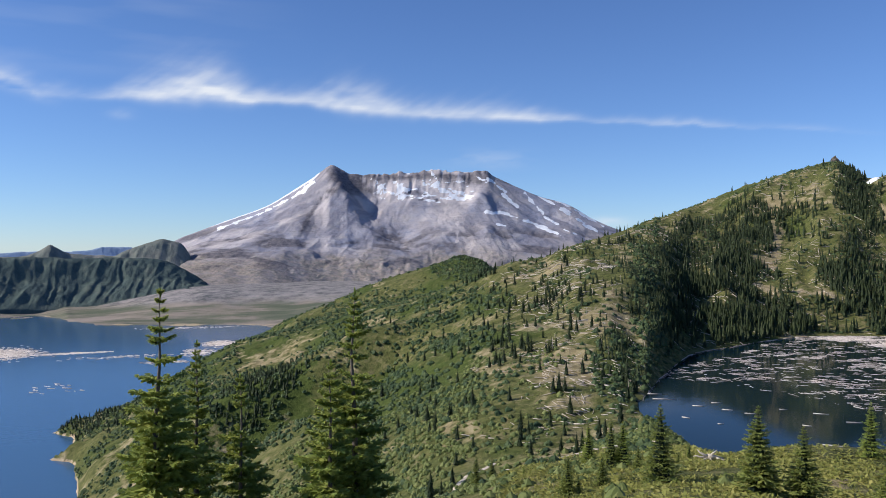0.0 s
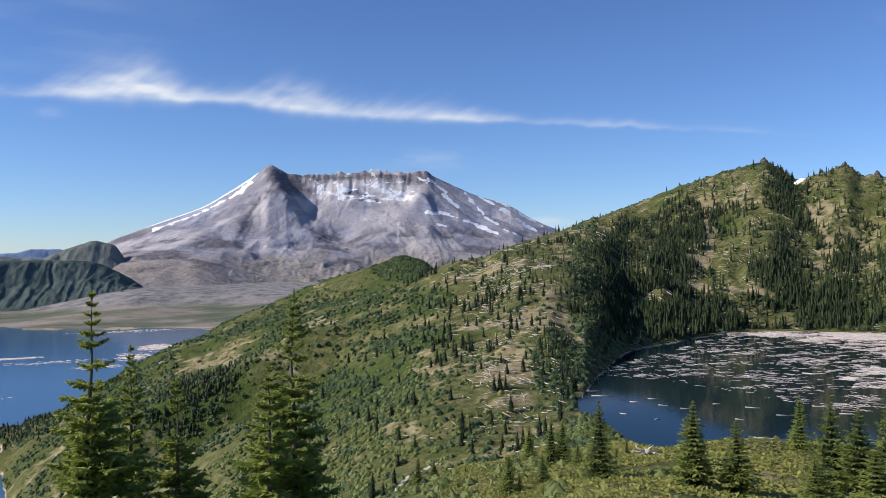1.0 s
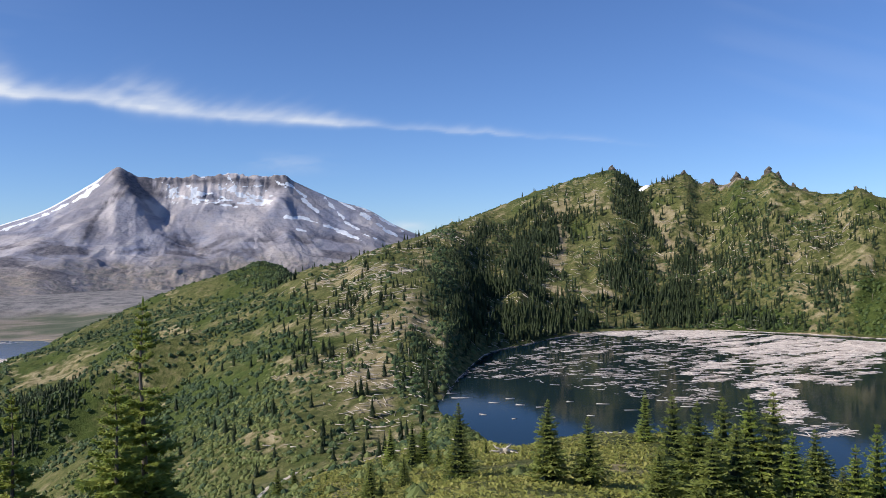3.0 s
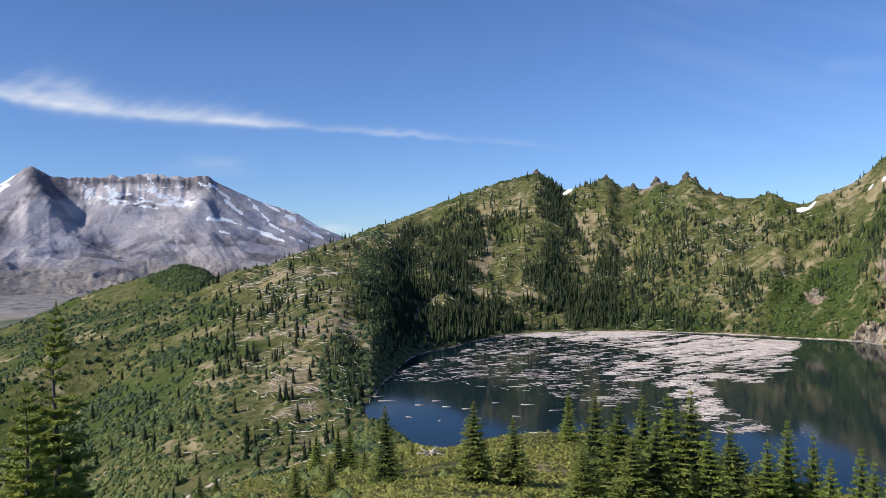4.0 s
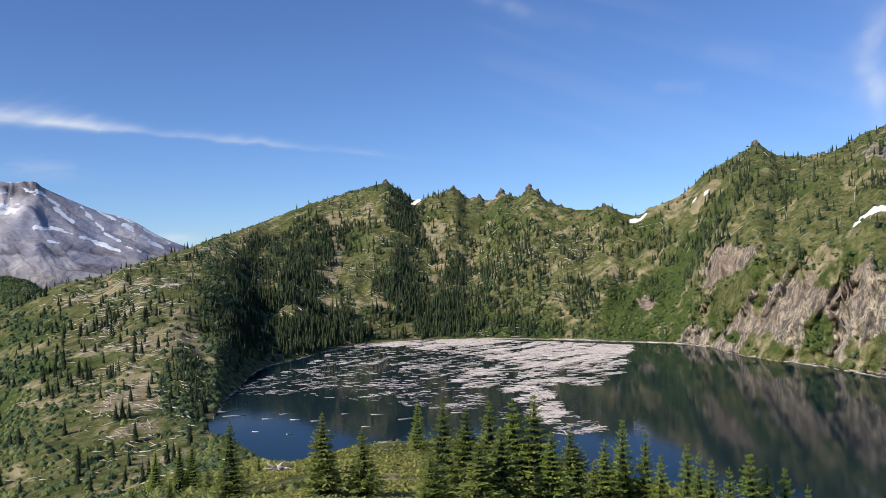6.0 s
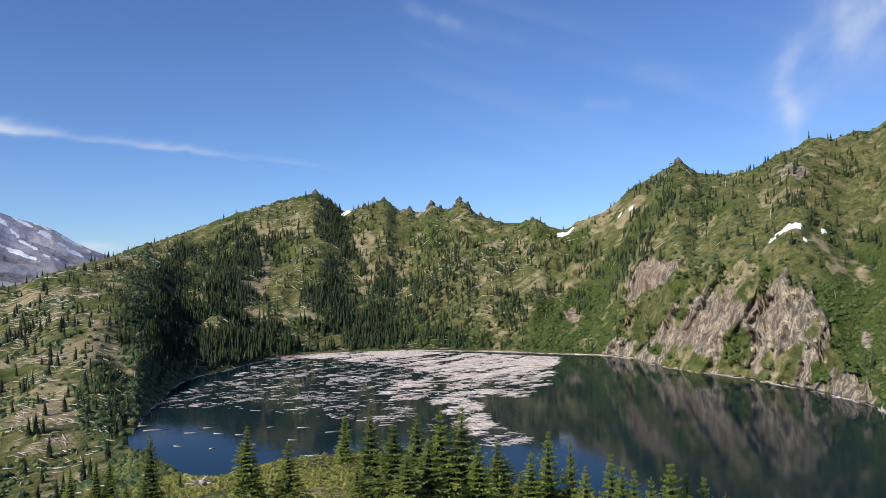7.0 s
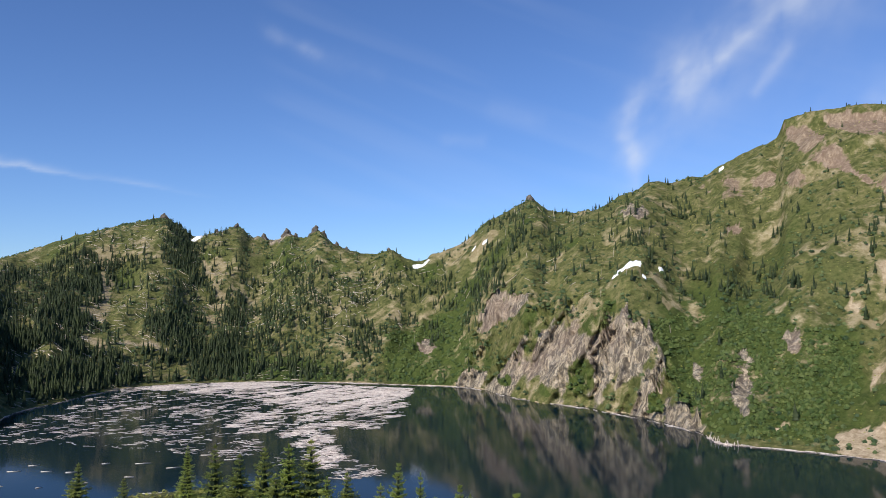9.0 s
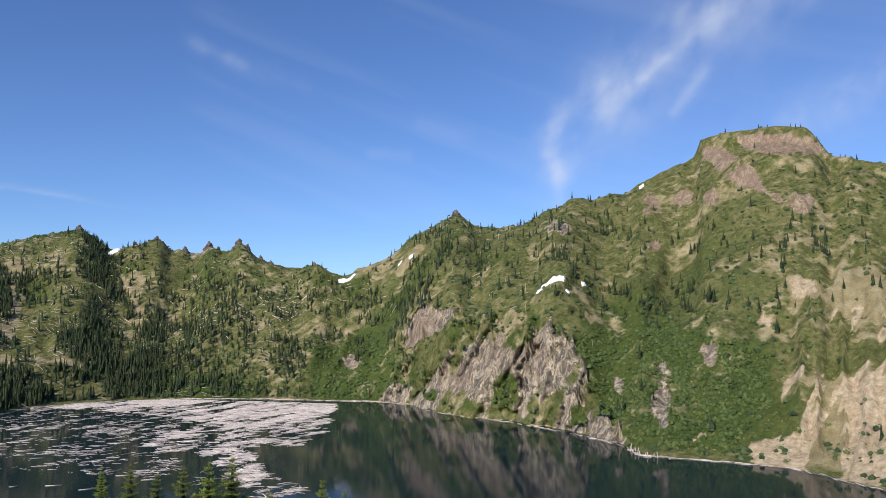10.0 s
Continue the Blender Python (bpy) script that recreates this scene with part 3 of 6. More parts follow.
M_SPIRIT = water_material("lake_water", (0.045, 0.115, 0.215), 0.03, 0.35, 0.6, 0.16, 0.4)
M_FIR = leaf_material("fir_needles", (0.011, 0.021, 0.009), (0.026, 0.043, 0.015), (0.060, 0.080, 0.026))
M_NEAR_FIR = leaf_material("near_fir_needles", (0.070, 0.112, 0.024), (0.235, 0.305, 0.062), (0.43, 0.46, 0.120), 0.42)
M_YOUNG_FIR = leaf_material("young_fir_needles", (0.045, 0.072, 0.018), (0.155, 0.192, 0.045), (0.34, 0.36, 0.092), 0.26)
# extra blue in the shrub leaves imitates haze over the left slope
M_SHRUB = leaf_material("shrub_leaves", (0.016, 0.036, 0.016), (0.056, 0.094, 0.038), (0.145, 0.185, 0.070))
M_BRUSH = leaf_material("brush_leaves", (0.060, 0.088, 0.026), (0.152, 0.188, 0.056), (0.285, 0.300, 0.100))
M_ALDER = leaf_material("alder_leaves", (0.032, 0.062, 0.016), (0.078, 0.120, 0.032), (0.170, 0.205, 0.062))
M_HEATH = leaf_material("heath_leaves", (0.145, 0.165, 0.038), (0.300, 0.310, 0.072), (0.43, 0.38, 0.13), 0.32)
M_BARK = wood_material("bark", (0.05, 0.04, 0.032), (0.17, 0.14, 0.115))
M_LOG = wood_material("bleached_log", (0.30, 0.25, 0.19), (0.66, 0.58, 0.48))
M_RAFT = wood_material("floating_log", (0.30, 0.24, 0.20), (0.80, 0.71, 0.64))
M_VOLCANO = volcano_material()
# woods lightened and blued in the base colour to stand for haze
M_RIDGE = hill_material("hazy_woods", (0.055, 0.082, 0.085), (0.088, 0.118, 0.105), (0.145, 0.165, 0.135))
M_CRAG, _n, _l, _b = material("crag_rock")
rough(_b, 0.95, 0.1)
_l.new(ramp(_n, _l, noise_node(_n, _l, 0.25, 6, 0.7), [(0.34, (0.045, 0.042, 0.038)), (0.5, (0.12, 0.105, 0.088)), (0.66, (0.24, 0.21, 0.165))]), _b.inputs["Base Color"])
bumped(_n, _l, _b, noise_node(_n, _l, 0.5, 5, 0.7), 0.8, 1.0)
M_SNOW, _n, _l, _b = material("old_snow")
_b.inputs["Base Color"].default_value = (0.82, 0.83, 0.85, 1)
rough(_b, 0.8)
bumped(_n, _l, _b, noise_node(_n, _l, 0.6, 4), 0.4, 0.4)


# ---- the ground, one sheet ----
def build_ground():
    fine = np.arange(-42, 98.01, 0.16)
    rest = np.arange(102, 318 - 0.1, 4.0)
    az = np.concatenate([fine, rest])
    a = np.where(az > 180, az - 360, az)
    R, Z = stations(a)
    radii = [R[0]]
    for k, n in enumerate(NSEG):
        for i in range(1, n + 1):
            radii.append(R[k] + (R[k + 1] - R[k]) * i / n)
    r = np.array(radii).T                      # columns by rows
    n, m = r.shape
    A = np.repeat(a[:, None], m, 1)
    RR = np.repeat(R, m, axis=1)
    ZZ = np.repeat(Z, m, axis=1)
    z = profile(A.ravel(), r.ravel(), RR, ZZ) + relief(A.ravel(), r.ravel(), RR, None, None)
    z = z.reshape(n, m)
    s = (r - RR[6].reshape(n, m)) / np.maximum(RR[8] - RR[6], 1).reshape(n, m)
    crag = rockiness(A, s)                     # buttresses and ledges stand out from the cliffs
    rx = r + crag * (1 - 0.6 * smooth(62, 64, A)) * ((ridged((A - 0.045 * z) / 2.1, z / 140, 3, 139) - 0.55) * 38 + (ridged((A - 0.04 * z) / 0.85 + 0.3 * fbm(A / 0.6, z / 9, 2, 146), z / 22, 3, 141) - 0.5) * 9 + (ridged(A / 0.40, z / 7, 3, 145) - 0.5) * 3.5 + fbm(A / 0.5, z / 5, 3, 143) * 3.0)
    rx = rx + 9 * strokes(A, np.degrees(np.arctan2(z, r)), CLEFT)
    x, y = rx * np.sin(np.radians(A)), rx * np.cos(np.radians(A))
    verts = np.concatenate([np.stack([x, y, z], -1).reshape(-1, 3), [[0, 0, -1.7]]])
    ring = np.arange(n) * m
    hub = np.stack([np.full(n, n * m), np.roll(ring, -1), ring], -1)
    me = mesh_of("ground", verts, grid_quads(n, m, True), hub)
    cover = land_cover(A, r, s, z)
    for k, v in cover.items():
        layer(me, k, np.append(v.ravel(), 0))
    me.materials.append(M_GROUND)
    return tagged(new("ground", me), "green mountain slopes with meadow, shrubs, bare tan earth and rock cliffs", "ground", kind="structure")


def land_cover(a, r, s, z):
    """How rocky, bare, lush or sandy the ground is, 0 to 1."""
    x, y = r * np.sin(np.radians(a)), r * np.cos(np.radians(a))
    n1, n2 = fbm(x / 70, y / 70, 3, 61), fbm(x / 35, y / 35, 3, 67)
    holes = fbm((a - 0.045 * z) / 1.2, z / 40, 4, 69)
    rock = rockiness(a, s) * np.where(a < 63, 0.56 + 1.6 * holes + 0.36 * (1 - smooth(0.0, 0.05, s)) - 0.15 * (1 - smooth(47, 50, a)) * smooth(0.05, 0.1, s), 0.95 + 0.4 * holes) * (1 - 0.9 * bump(a, 53.7, 0.55) * bump(s, 0.035, 0.03)) * (1 - 0.8 * bump(a, 50.2, 0.5) * bump(s, 0.05, 0.03))
    E = np.degrees(np.arctan2(z, r))
    wall = (r > 420) & (r < 1500)
    ledge = blobs(a, E, LEDGES) * wall
    rock = rock * (1 - 0.95 * ledge)
    high = np.clip(0.4 * rock + patch(a, E, BUTTE_BAND, 0.3) + patch(a, E, BUTTE_TOP, 0.25) + 0.9 * blobs(a, E, CRAGS), 0, 1) * np.clip(0.85 + 0.8 * holes, 0.3, 1)
    rock = np.where(a > 62.3, high, np.maximum(rock, 0.8 * blobs(a, E, CRAGS) * (a > 42)))
    lush = 0.12 + 0.50 * n1 + wall * (0.6 * patch(a, E, LUSH) + 0.5 * patch(a, E, LUSH_LOW) + 0.45 * patch(a, E, LUSH_EAST) + 0.7 * ledge)
    lush = lush - 0.22 * wall * smooth(0.0, 1.5, E) * smooth(50, 54, a)
    thicket = blobs(a, E, THICKETS)
    # fold and knob get darker cover in place of their shade
    lush = lush + 0.5 * thicket + 0.8 * patch(a, E, FOLD) + 0.6 * patch(a, E, KNOB_SHADE, 0.2) + 0.5 * patch(a, E, SHORE_WOOD)
    lush = lush + 0.45 * smooth(38, 43, a) * (1 - smooth(46, 49, a)) * (1 - smooth(0.3, 0.6, s)) * smooth(0, .03, s)
    lush = lush + 0.55 * smooth(59, 61.5, a) * (1 - smooth(70, 73, a)) * (1 - smooth(0.4, 0.7, s)) * smooth(0, .03, s)
    lush = lush + 0.30 * (1 - smooth(-2, 6, a)) * smooth(250, 400, r) + 0.7 * smooth(1280, 1340, r) * (1 - smooth(1600, 1700, r)) * smooth(0.3, 1.6, a) * (1 - smooth(5, 7, a))
    bare = 0.12 + 0.07 * smooth(-1, 4, a) * (1 - smooth(12, 13.5, a)) * smooth(230, 320, r) + 0.42 * n2 + 0.42 * bump(a, 9.5, 3.0) * bump(r, 480, 140) + 0.34 * bump(a, 7.5, 4.5) * bump(r, 300, 130)
    bare = bare + 0.40 * smooth(66, 76, a + 3 * n1) * (1 - smooth(110, 120, a)) * (1 - smooth(0.45, 0.8, s)) * smooth(0, 0.05, s) * (0.35 + n2 + 1.1 * (ridged((a - 0.05 * z) / 0.9 + 0.4 * n1, r / 200, 3, 63) - 0.45)) + 0.5 * bump(a, 45, 1.5) * bump(s, 0.75, 0.2)
    bare = bare + 0.9 * bump(a, 25.6, 0.7) * bump(r, 122, 7) + 1.0 * bump(a, 18.9, 1.3) * bump(r, 166, 9) + 0.7 * bump(a, 44.0, 0.8) * bump(r, 96, 6)
    bare = bare + 0.35 * bump(a, 29, 0.5) * bump(s, 0.6, 0.2) + 0.5 * bump(a, 22.0, 0.5) * bump(s, 0.5, 0.3)
    bare = bare + wall * (0.36 * blobs(a, E, BARE_SPUR) * (a < 13) - 0.5 * thicket + 0.3 * patch(a, E, BROWN, 0.9) + 0.8 * strokes(a, E, GULLIES) + 0.8 * blobs(a, E, SCARS) - 0.3 * patch(a, E, MEADOW))
    flats = smooth(1850, 1950, r) * (a < 20)
    shore = np.where((r > 250) & (r < 1000) & (a > 12), bump(z, LAKE + 0.3, 0.4) * np.clip(0.45 + 1.2 * n2, 0, 1) * smooth(18, 23, a) * (1 - 0.5 * smooth(56, 60, a)), 0)
    shore = np.where(r < 420, shore * 0.4, shore) + np.where((a < -10) & (r > 700) & (r < 1400), bump(z, SPIRIT + 0.5, 2.0), 0) + np.where((a < -8) & (r > 1850), bump(r, FARSHORE(a), 45) * np.clip(0.5 + n1, 0, 1), 0)
    shore = shore + 0.6 * wall * blobs(a, E, SCARS) * (a > 62) + 0.45 * wall * strokes(a, E, GULLIES) * (a < 40)
    pale = smooth(-0.05, 0.12, (a - 69.0) * 0.04 - s + 0.10 * n1) * (1 - smooth(0.30, 0.40, s + 0.1 * n2)) * (1 - smooth(90, 100, a)) * smooth(0.0, 0.03, s)
    wash = ridged((a - 0.055 * z) / 1.5 + 0.25 * n2, z / 90, 4, 64)
    shore = shore + pale * smooth(0.70, 0.90, wash + 0.22 * n1) * (0.75 + 0.5 * n2)
    washed = patch(a, E, PALE) * wall
    shore = shore + washed * (0.05 + 0.6 * smooth(0.60, 0.85, wash + 0.3 * n2))
    bare = bare + 0.34 * pale + 0.20 * washed
    return {"flats": flats, "debris": smooth(-3.75, -3.25, E + 0.35 * fbm(x / 240, r / 120, 3, 94)) * flats, "red": smooth(59, 63, a) * smooth(0.4, 0.6, s), "rock": np.clip(rock, 0, 1), "lush": np.clip(lush, 0, 1), "bare": np.clip(bare, 0, 1), "sand": np.clip(shore, 0, 1)}


build_ground()


def tarn():
    """The tarn reaches a little under its banks all round."""
    out = np.arange(13.0, 100.1, 0.5)
    near = R4(out) - 70
    far = SHORE(out) + 12
    v = np.concatenate([np.stack([q * np.sin(np.radians(out)), q * np.cos(np.radians(out)), np.full_like(q, LAKE)], -1) for q in (near, far)])
    k = np.arange(len(out) - 1)
    q = np.stack([k, k + len(out), k + len(out) + 1, k + 1], -1)[:, ::-1]
    me = mesh_of("tarn", v, q, None, False)
    me.materials.append(M_TARN)
    return tagged(new("tarn", me), "still dark blue-green mountain lake mirroring the slopes", "lake", kind="structure")


tarn()


def great_lake():
    out = np.arange(-80, -9.0, 0.5)
    near = np.full_like(out, 560.0)
    far = FARSHORE(out) + 40
    v = np.concatenate([np.stack([q * np.sin(np.radians(out)), q * np.cos(np.radians(out)), np.full_like(q, SPIRIT)], -1) for q in (near, far)])
    k = np.arange(len(out) - 1)
    q = np.stack([k, k + len(out), k + len(out) + 1, k + 1], -1)[:, ::-1]
    me = mesh_of("great_lake", v, q, None, False)
    me.materials.append(M_SPIRIT)
    return tagged(new("great_lake", me), "wide blue lake far below with drifts of floating logs", "lake", kind="structure")


great_lake()


# ---- the volcano and the hills beyond the lake ----
RIM = spline([-24, -3.0, -20, -0.6, -18.5, 0.2, -17.6, 0.75, -16.7, 1.1, -14.7, 1.9, -12.1, 2.9, -9.9, 4.25, -8.4, 5.2, -7.7, 5.6, -6.9, 5.35, -6.2, 5.2, -4.9, 5.28, -3.3, 5.3, -2.0, 5.36, -0.5, 5.5, 1.5, 5.42, 3.0, 5.38, 3.6, 5.0, 4.5, 4.55, 6.9, 3.55, 8.2, 3.2, 8.8, 2.95, 10.3, 2.05, 12.2, 1.25, 15.9, 0.3, 22, -1.5, 28, -3])


def build_volcano():
    a = np.arange(-24, 20.01, 0.085)
    d = np.linspace(0, 1, 190)
    A, D = np.meshgrid(a, d, indexing="ij")
    r_foot, r_rim = 3650.0, 4760.0
    back = D > 0.9
    u = np.clip(D / 0.9, 0, 1)
    r = np.where(back, r_rim + (D - 0.9) / 0.1 * 130, r_foot + u * (r_rim - r_foot))
    x, y = r * np.sin(np.radians(A)), r * np.cos(np.radians(A))
    z_rim = r_rim * np.tan(np.radians(RIM(A)))
    skirt = smooth(-22, -16.5, A) * (1 - smooth(-13, -7, A))
    z_foot = -238.0 + 78 * skirt + 10 * fbm(A / 3, D * 2, 2, 4)
    lo, hi = -2.2 - 3.6 * smooth(0.5, 1.0, u), 1.8 + 2.2 * smooth(0.5, 1.0, u)
    bowl = smooth(lo - 0.7, lo + 1.0, A) * (1 - smooth(hi - 2.6, hi + 0.3, A)) * smooth(0.5, 0.66, u)   # the breached crater
    cone = u ** (1.45 - 0.4 * skirt)
    inner = np.where(u < 0.82, 0.72 * (u / 0.82) ** 1.35, 0.72 + 0.28 * smooth(0.80, 1.02, u) ** 1.15)
    shape = cone * (1 - bowl) + inner * bowl
    z = z_foot + (z_rim - z_foot) * shape
    sx, sy = x - 4900 * math.sin(radians(-2.2)), 4900 * math.cos(radians(-2.2)) - y
    way, out = np.arctan2(sx, sy + 150), np.hypot(sx, sy + 150) / 1000
    fall = ridged(way / 0.16 + 0.7 * fbm(x / 420, y / 420, 3, 8), out * 1.3, 4, 14) - 0.55
    rills = ridged(way / 0.045 + 0.8 * fbm(x / 300, y / 300, 3, 9), out * 2.2, 3, 19) - 0.55
    lumps = fbm(x / 130, y / 90, 5, 51)
    hold = smooth(0.03, 0.2, u) * (1 - smooth(0.86, 0.98, u))
    z = z + hold * (1 - 0.6 * bowl) * (fall * 22 + rills * 5) * (0.2 + 0.8 * smooth(0.25, 0.62, u))
    z = z + hold * (lumps * 9 + (ridged(x / 420 + 0.4 * lumps, y / 170, 4, 58) - .5) * 46 * (1 - smooth(.40, .62, u)) * (1 - 0.6 * skirt))
    # summit buttress, the dark inner wall beside it, the eastern arm, the dome
    z = z + 46 * bump(A, -7.7 + 5.0 * (0.97 - u), 0.95) * bump(u, 0.84, 0.14) - 74 * bump(A, -5.3 + 3 * (0.9 - u), 1.0) * bump(u, 0.84, 0.1)
    z = z + 14 * bump(A, -2.4, 1.2) * bump(u, 0.82, 0.05) + 26 * (ridged(A / 0.9, u * 14, 4, 73) - 0.5) * bump(A, -2.2, 1.6) * bump(u, 0.83, 0.07)
    z = z - 60 * bump(A, -3.4 + 3.0 * (0.75 - u), 1.9) * bump(u, 0.66, 0.13) - 24 * bump(A, 2.2, 0.9) * bump(u, 0.70, 0.10)
    z = z + 12 * bump(A, -9.0 - 4.0 * (0.8 - u), 0.8) * bump(u, 0.66, 0.12) + 34 * bump(A, 2.9 - 5.0 * (0.9 - u), 0.7) * bump(u, 0.80, 0.09)
    # dark steps cut across the foot
    z = z - 30 * bump(A, -0.9, 1.7) * bump(u, 0.40 + 0.02 * A, 0.05) - 22 * bump(A, -12.0, 1.2) * bump(u, 0.45, 0.05)
    wall = bowl * smooth(0.84, 0.90, u)
    flute = ridged(A / 0.55 + 1.6 * fbm(A / 1.2, u * 3, 3, 70), u * 5, 4, 71) - 0.5
    crest = (13 * fbm(A / 0.5, A * 0, 4, 11) + 14 * (ridged(A / 0.33, A * 0, 3, 13) - 0.5)) * bump(A, -1.8, 4.8)
    z = z + wall * flute * 26 * (1 - smooth(0.985, 1.0, u)) + smooth(0.93, 1.0, u) * crest
    z = np.where(back, z_rim + crest - (D - 0.9) / 0.1 * 170, z)
    E = np.degrees(np.arctan2(z, r))
    low = 1 - smooth(-2.0, 1.3, E + 0.7 * fbm(x / 300, y / 200, 3, 47))
    streak = ridged(way / 0.055 + 0.6 * fbm(x / 200, y / 200, 3, 25), out * 1.9, 3, 23)
    snow = 0.9 * bump(u, 1.0, 0.022) * smooth(-17, -14.5, A) * (1 - smooth(-9.0, -8.0, A))
    snow = snow + strokes(A, E, [(-15.2, 1.35, -11.6, 2.75, .04), (-12.6, 2.3, -9.6, 3.9, .05), (-10.4, 3.4, -8.9, 4.6, .05),
                                 (3.0, 2.6, 4.5, 2.45, .11), (4.7, 2.3, 6.2, 1.8, .07), (6.3, 1.75, 8.1, 0.9, .08), (4.1, 3.8, 4.7, 3.3, .13), (4.6, 3.35, 5.15, 2.9, .15),
                                 (3.1, 4.9, 4.3, 3.95, .10), (5.7, 3.85, 6.3, 3.1, .09), (6.3, 3.1, 6.9, 2.5, .06), (6.6, 3.6, 8.8, 2.5, .05), (7.9, 3.3, 8.9, 2.9, .09), (8.1, 2.75, 9.7, 1.75, .06),
                                 (7.0, 2.2, 8.0, 1.65, .05), (9.0, 2.75, 11.0, 1.55, .05), (9.6, 1.75, 10.6, 1.2, .05), (3.7, 1.75, 4.4, 1.55, .05), (8.4, 1.3, 9.2, 1.0, .04)])
    patch = fbm(A / 0.6, E / 0.16, 5, 33) + 0.4 * flute
    pit = smooth(-5.6, -4.4, A) * (1 - smooth(1.6, 3.0, A)) * smooth(3.0, 3.6, E) * (1 - 0.6 * smooth(4.5, 4.9, E))
    snow = snow + pit * smooth(0.08, 0.5, patch + 0.15 * bump(A, 0.3, 1.5)) * 0.76 + 0.55 * bump(u, 1.0, 0.014) * smooth(-4, -3, A) * (1 - smooth(2, 3, A)) * smooth(0.0, .4, fbm(A / 0.8, A * 0, 3, 34))
    snow = snow + 0.70 * (0.75 + 0.9 * fbm(A / 0.25, E / 0.12, 4, 37)) * strokes(A, E, [(-4.9, 4.75, -4.2, 4.0, .14), (-4.6, 3.95, -3.4, 3.85, .12), (-3.3, 4.6, -2.7, 4.2, .09), (-1.6, 4.5, -0.7, 4.9, .10), (-0.7, 5.2, -0.2, 4.5, .12), (-0.5, 4.3, 0.7, 3.75, .10),
                                        (-2.9, 3.6, -2.2, 3.3, .08), (-1.0, 3.4, 0.2, 3.2, .08), (2.2, 5.1, 3.0, 4.7, .07)])
    # dark summit rock, deepened by the painted shade of its inner face
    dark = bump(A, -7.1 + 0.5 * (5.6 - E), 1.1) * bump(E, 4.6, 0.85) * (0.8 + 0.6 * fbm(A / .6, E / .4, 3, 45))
    # darker patches scattered over the lower slope
    blotch = 0.8 * smooth(0.0, 0.35, fbm(x / 260, y / 90, 4, 46)) * (1 - smooth(0.8, 1.8, E)) * smooth(-1.8, -0.8, E)
    # step and gully faces turned from the sun, their shade painted as colour
    step_shade = 0.8 * bump(A, -0.9, 1.7) * bump(E, 0.1, 0.45) * smooth(-0.25, 0.3, fbm(x / 90, y / 50, 3, 43)) + 0.6 * bump(A, -9.3, 0.5) * bump(E, 1.6, 0.7) + 0.5 * bump(A, -12, 1.0) * bump(E, 0.6, 0.35)
    # rim rock and dome, plus strokes of ridge shade below the summit
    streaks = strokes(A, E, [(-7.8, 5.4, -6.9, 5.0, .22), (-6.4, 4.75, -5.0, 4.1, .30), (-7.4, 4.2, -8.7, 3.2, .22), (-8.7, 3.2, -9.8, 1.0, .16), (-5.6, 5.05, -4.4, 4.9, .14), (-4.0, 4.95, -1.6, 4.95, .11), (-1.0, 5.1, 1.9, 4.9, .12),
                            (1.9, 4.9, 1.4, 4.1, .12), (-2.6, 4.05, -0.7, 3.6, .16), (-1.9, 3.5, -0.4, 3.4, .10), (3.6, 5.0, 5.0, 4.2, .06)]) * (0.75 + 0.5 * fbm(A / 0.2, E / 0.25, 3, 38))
    # further strokes of painted shade along the low steps
    low_shade = strokes(A, E, [(-3.1, 0.7, -1.9, 0.2, .20), (-1.4, 0.2, 0.8, 0.15, .26), (-7.4, 0.3, -5.7, 0.5, .10), (-13.0, 0.3, -11.0, 0.8, .16), (-10.2, 0.1, -9.0, 0.6, .10), (-4.2, 1.4, -3.0, 1.0, .12), (-15.5, -1.2, -13.5, -0.8, .12), (-8.0, -1.0, -6.0, -0.7, .12)]) * (0.6 + 0.6 * fbm(A / 0.3, E / 0.2, 3, 39))
    rock_shade = np.maximum(0.72 * streaks, 0.6 * low_shade) + 0.6 * bump(A, -2.3, 1.2) * bump(E, 3.65, 0.3) * smooth(-0.2, 0.3, patch)
    crag = np.clip(wall * smooth(4.35, 4.75, E) * (0.80 + 1.5 * fbm(A / .20, E / 1.2, 4, 44)) * 1.5 + 1.4 * dark + blotch + step_shade + rock_shade, 0, 0.88)
    me = mesh_of("volcano", np.stack([x, y, z], -1).reshape(-1, 3), grid_quads(len(a), len(d)))
    layer(me, "low", np.clip(low, 0, 1))
    layer(me, "snow", np.clip(snow, 0, 1))
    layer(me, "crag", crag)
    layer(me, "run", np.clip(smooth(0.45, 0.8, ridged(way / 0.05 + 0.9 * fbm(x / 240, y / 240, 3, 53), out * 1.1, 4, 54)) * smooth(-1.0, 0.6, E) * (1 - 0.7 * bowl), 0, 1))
    dust = pit * (0.62 + 0.6 * fbm(x / 70, y / 40, 3, 48)) + 0.6 * bump(A, 0.5, 1.3) * bump(E, 3.8, 0.45) + 0.5 * smooth(0.1, 0.5, fbm(x / 260, y / 160, 4, 49)) * smooth(0.3, 0.6, u) + 0.25 * bump(A, -7.6, 1.5) * bump(E, 2.2, 0.8)
    dust = np.maximum(dust, 0.7 * strokes(A, E, [(-0.7, 4.4, 1.0, 3.5, .26), (-4.2, 4.3, -2.5, 4.6, .2), (1.0, 1.8, 1.0, 0.5, .10)]))
    layer(me, "dust", np.clip(dust * (1 - dark) * (1 - streaks), 0, 0.8))
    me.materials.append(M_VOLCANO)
    return tagged(new("volcano", me), "broad grey ash-covered volcano with a breached crater and snow streaks", "mountain", kind="structure")


build_volcano()


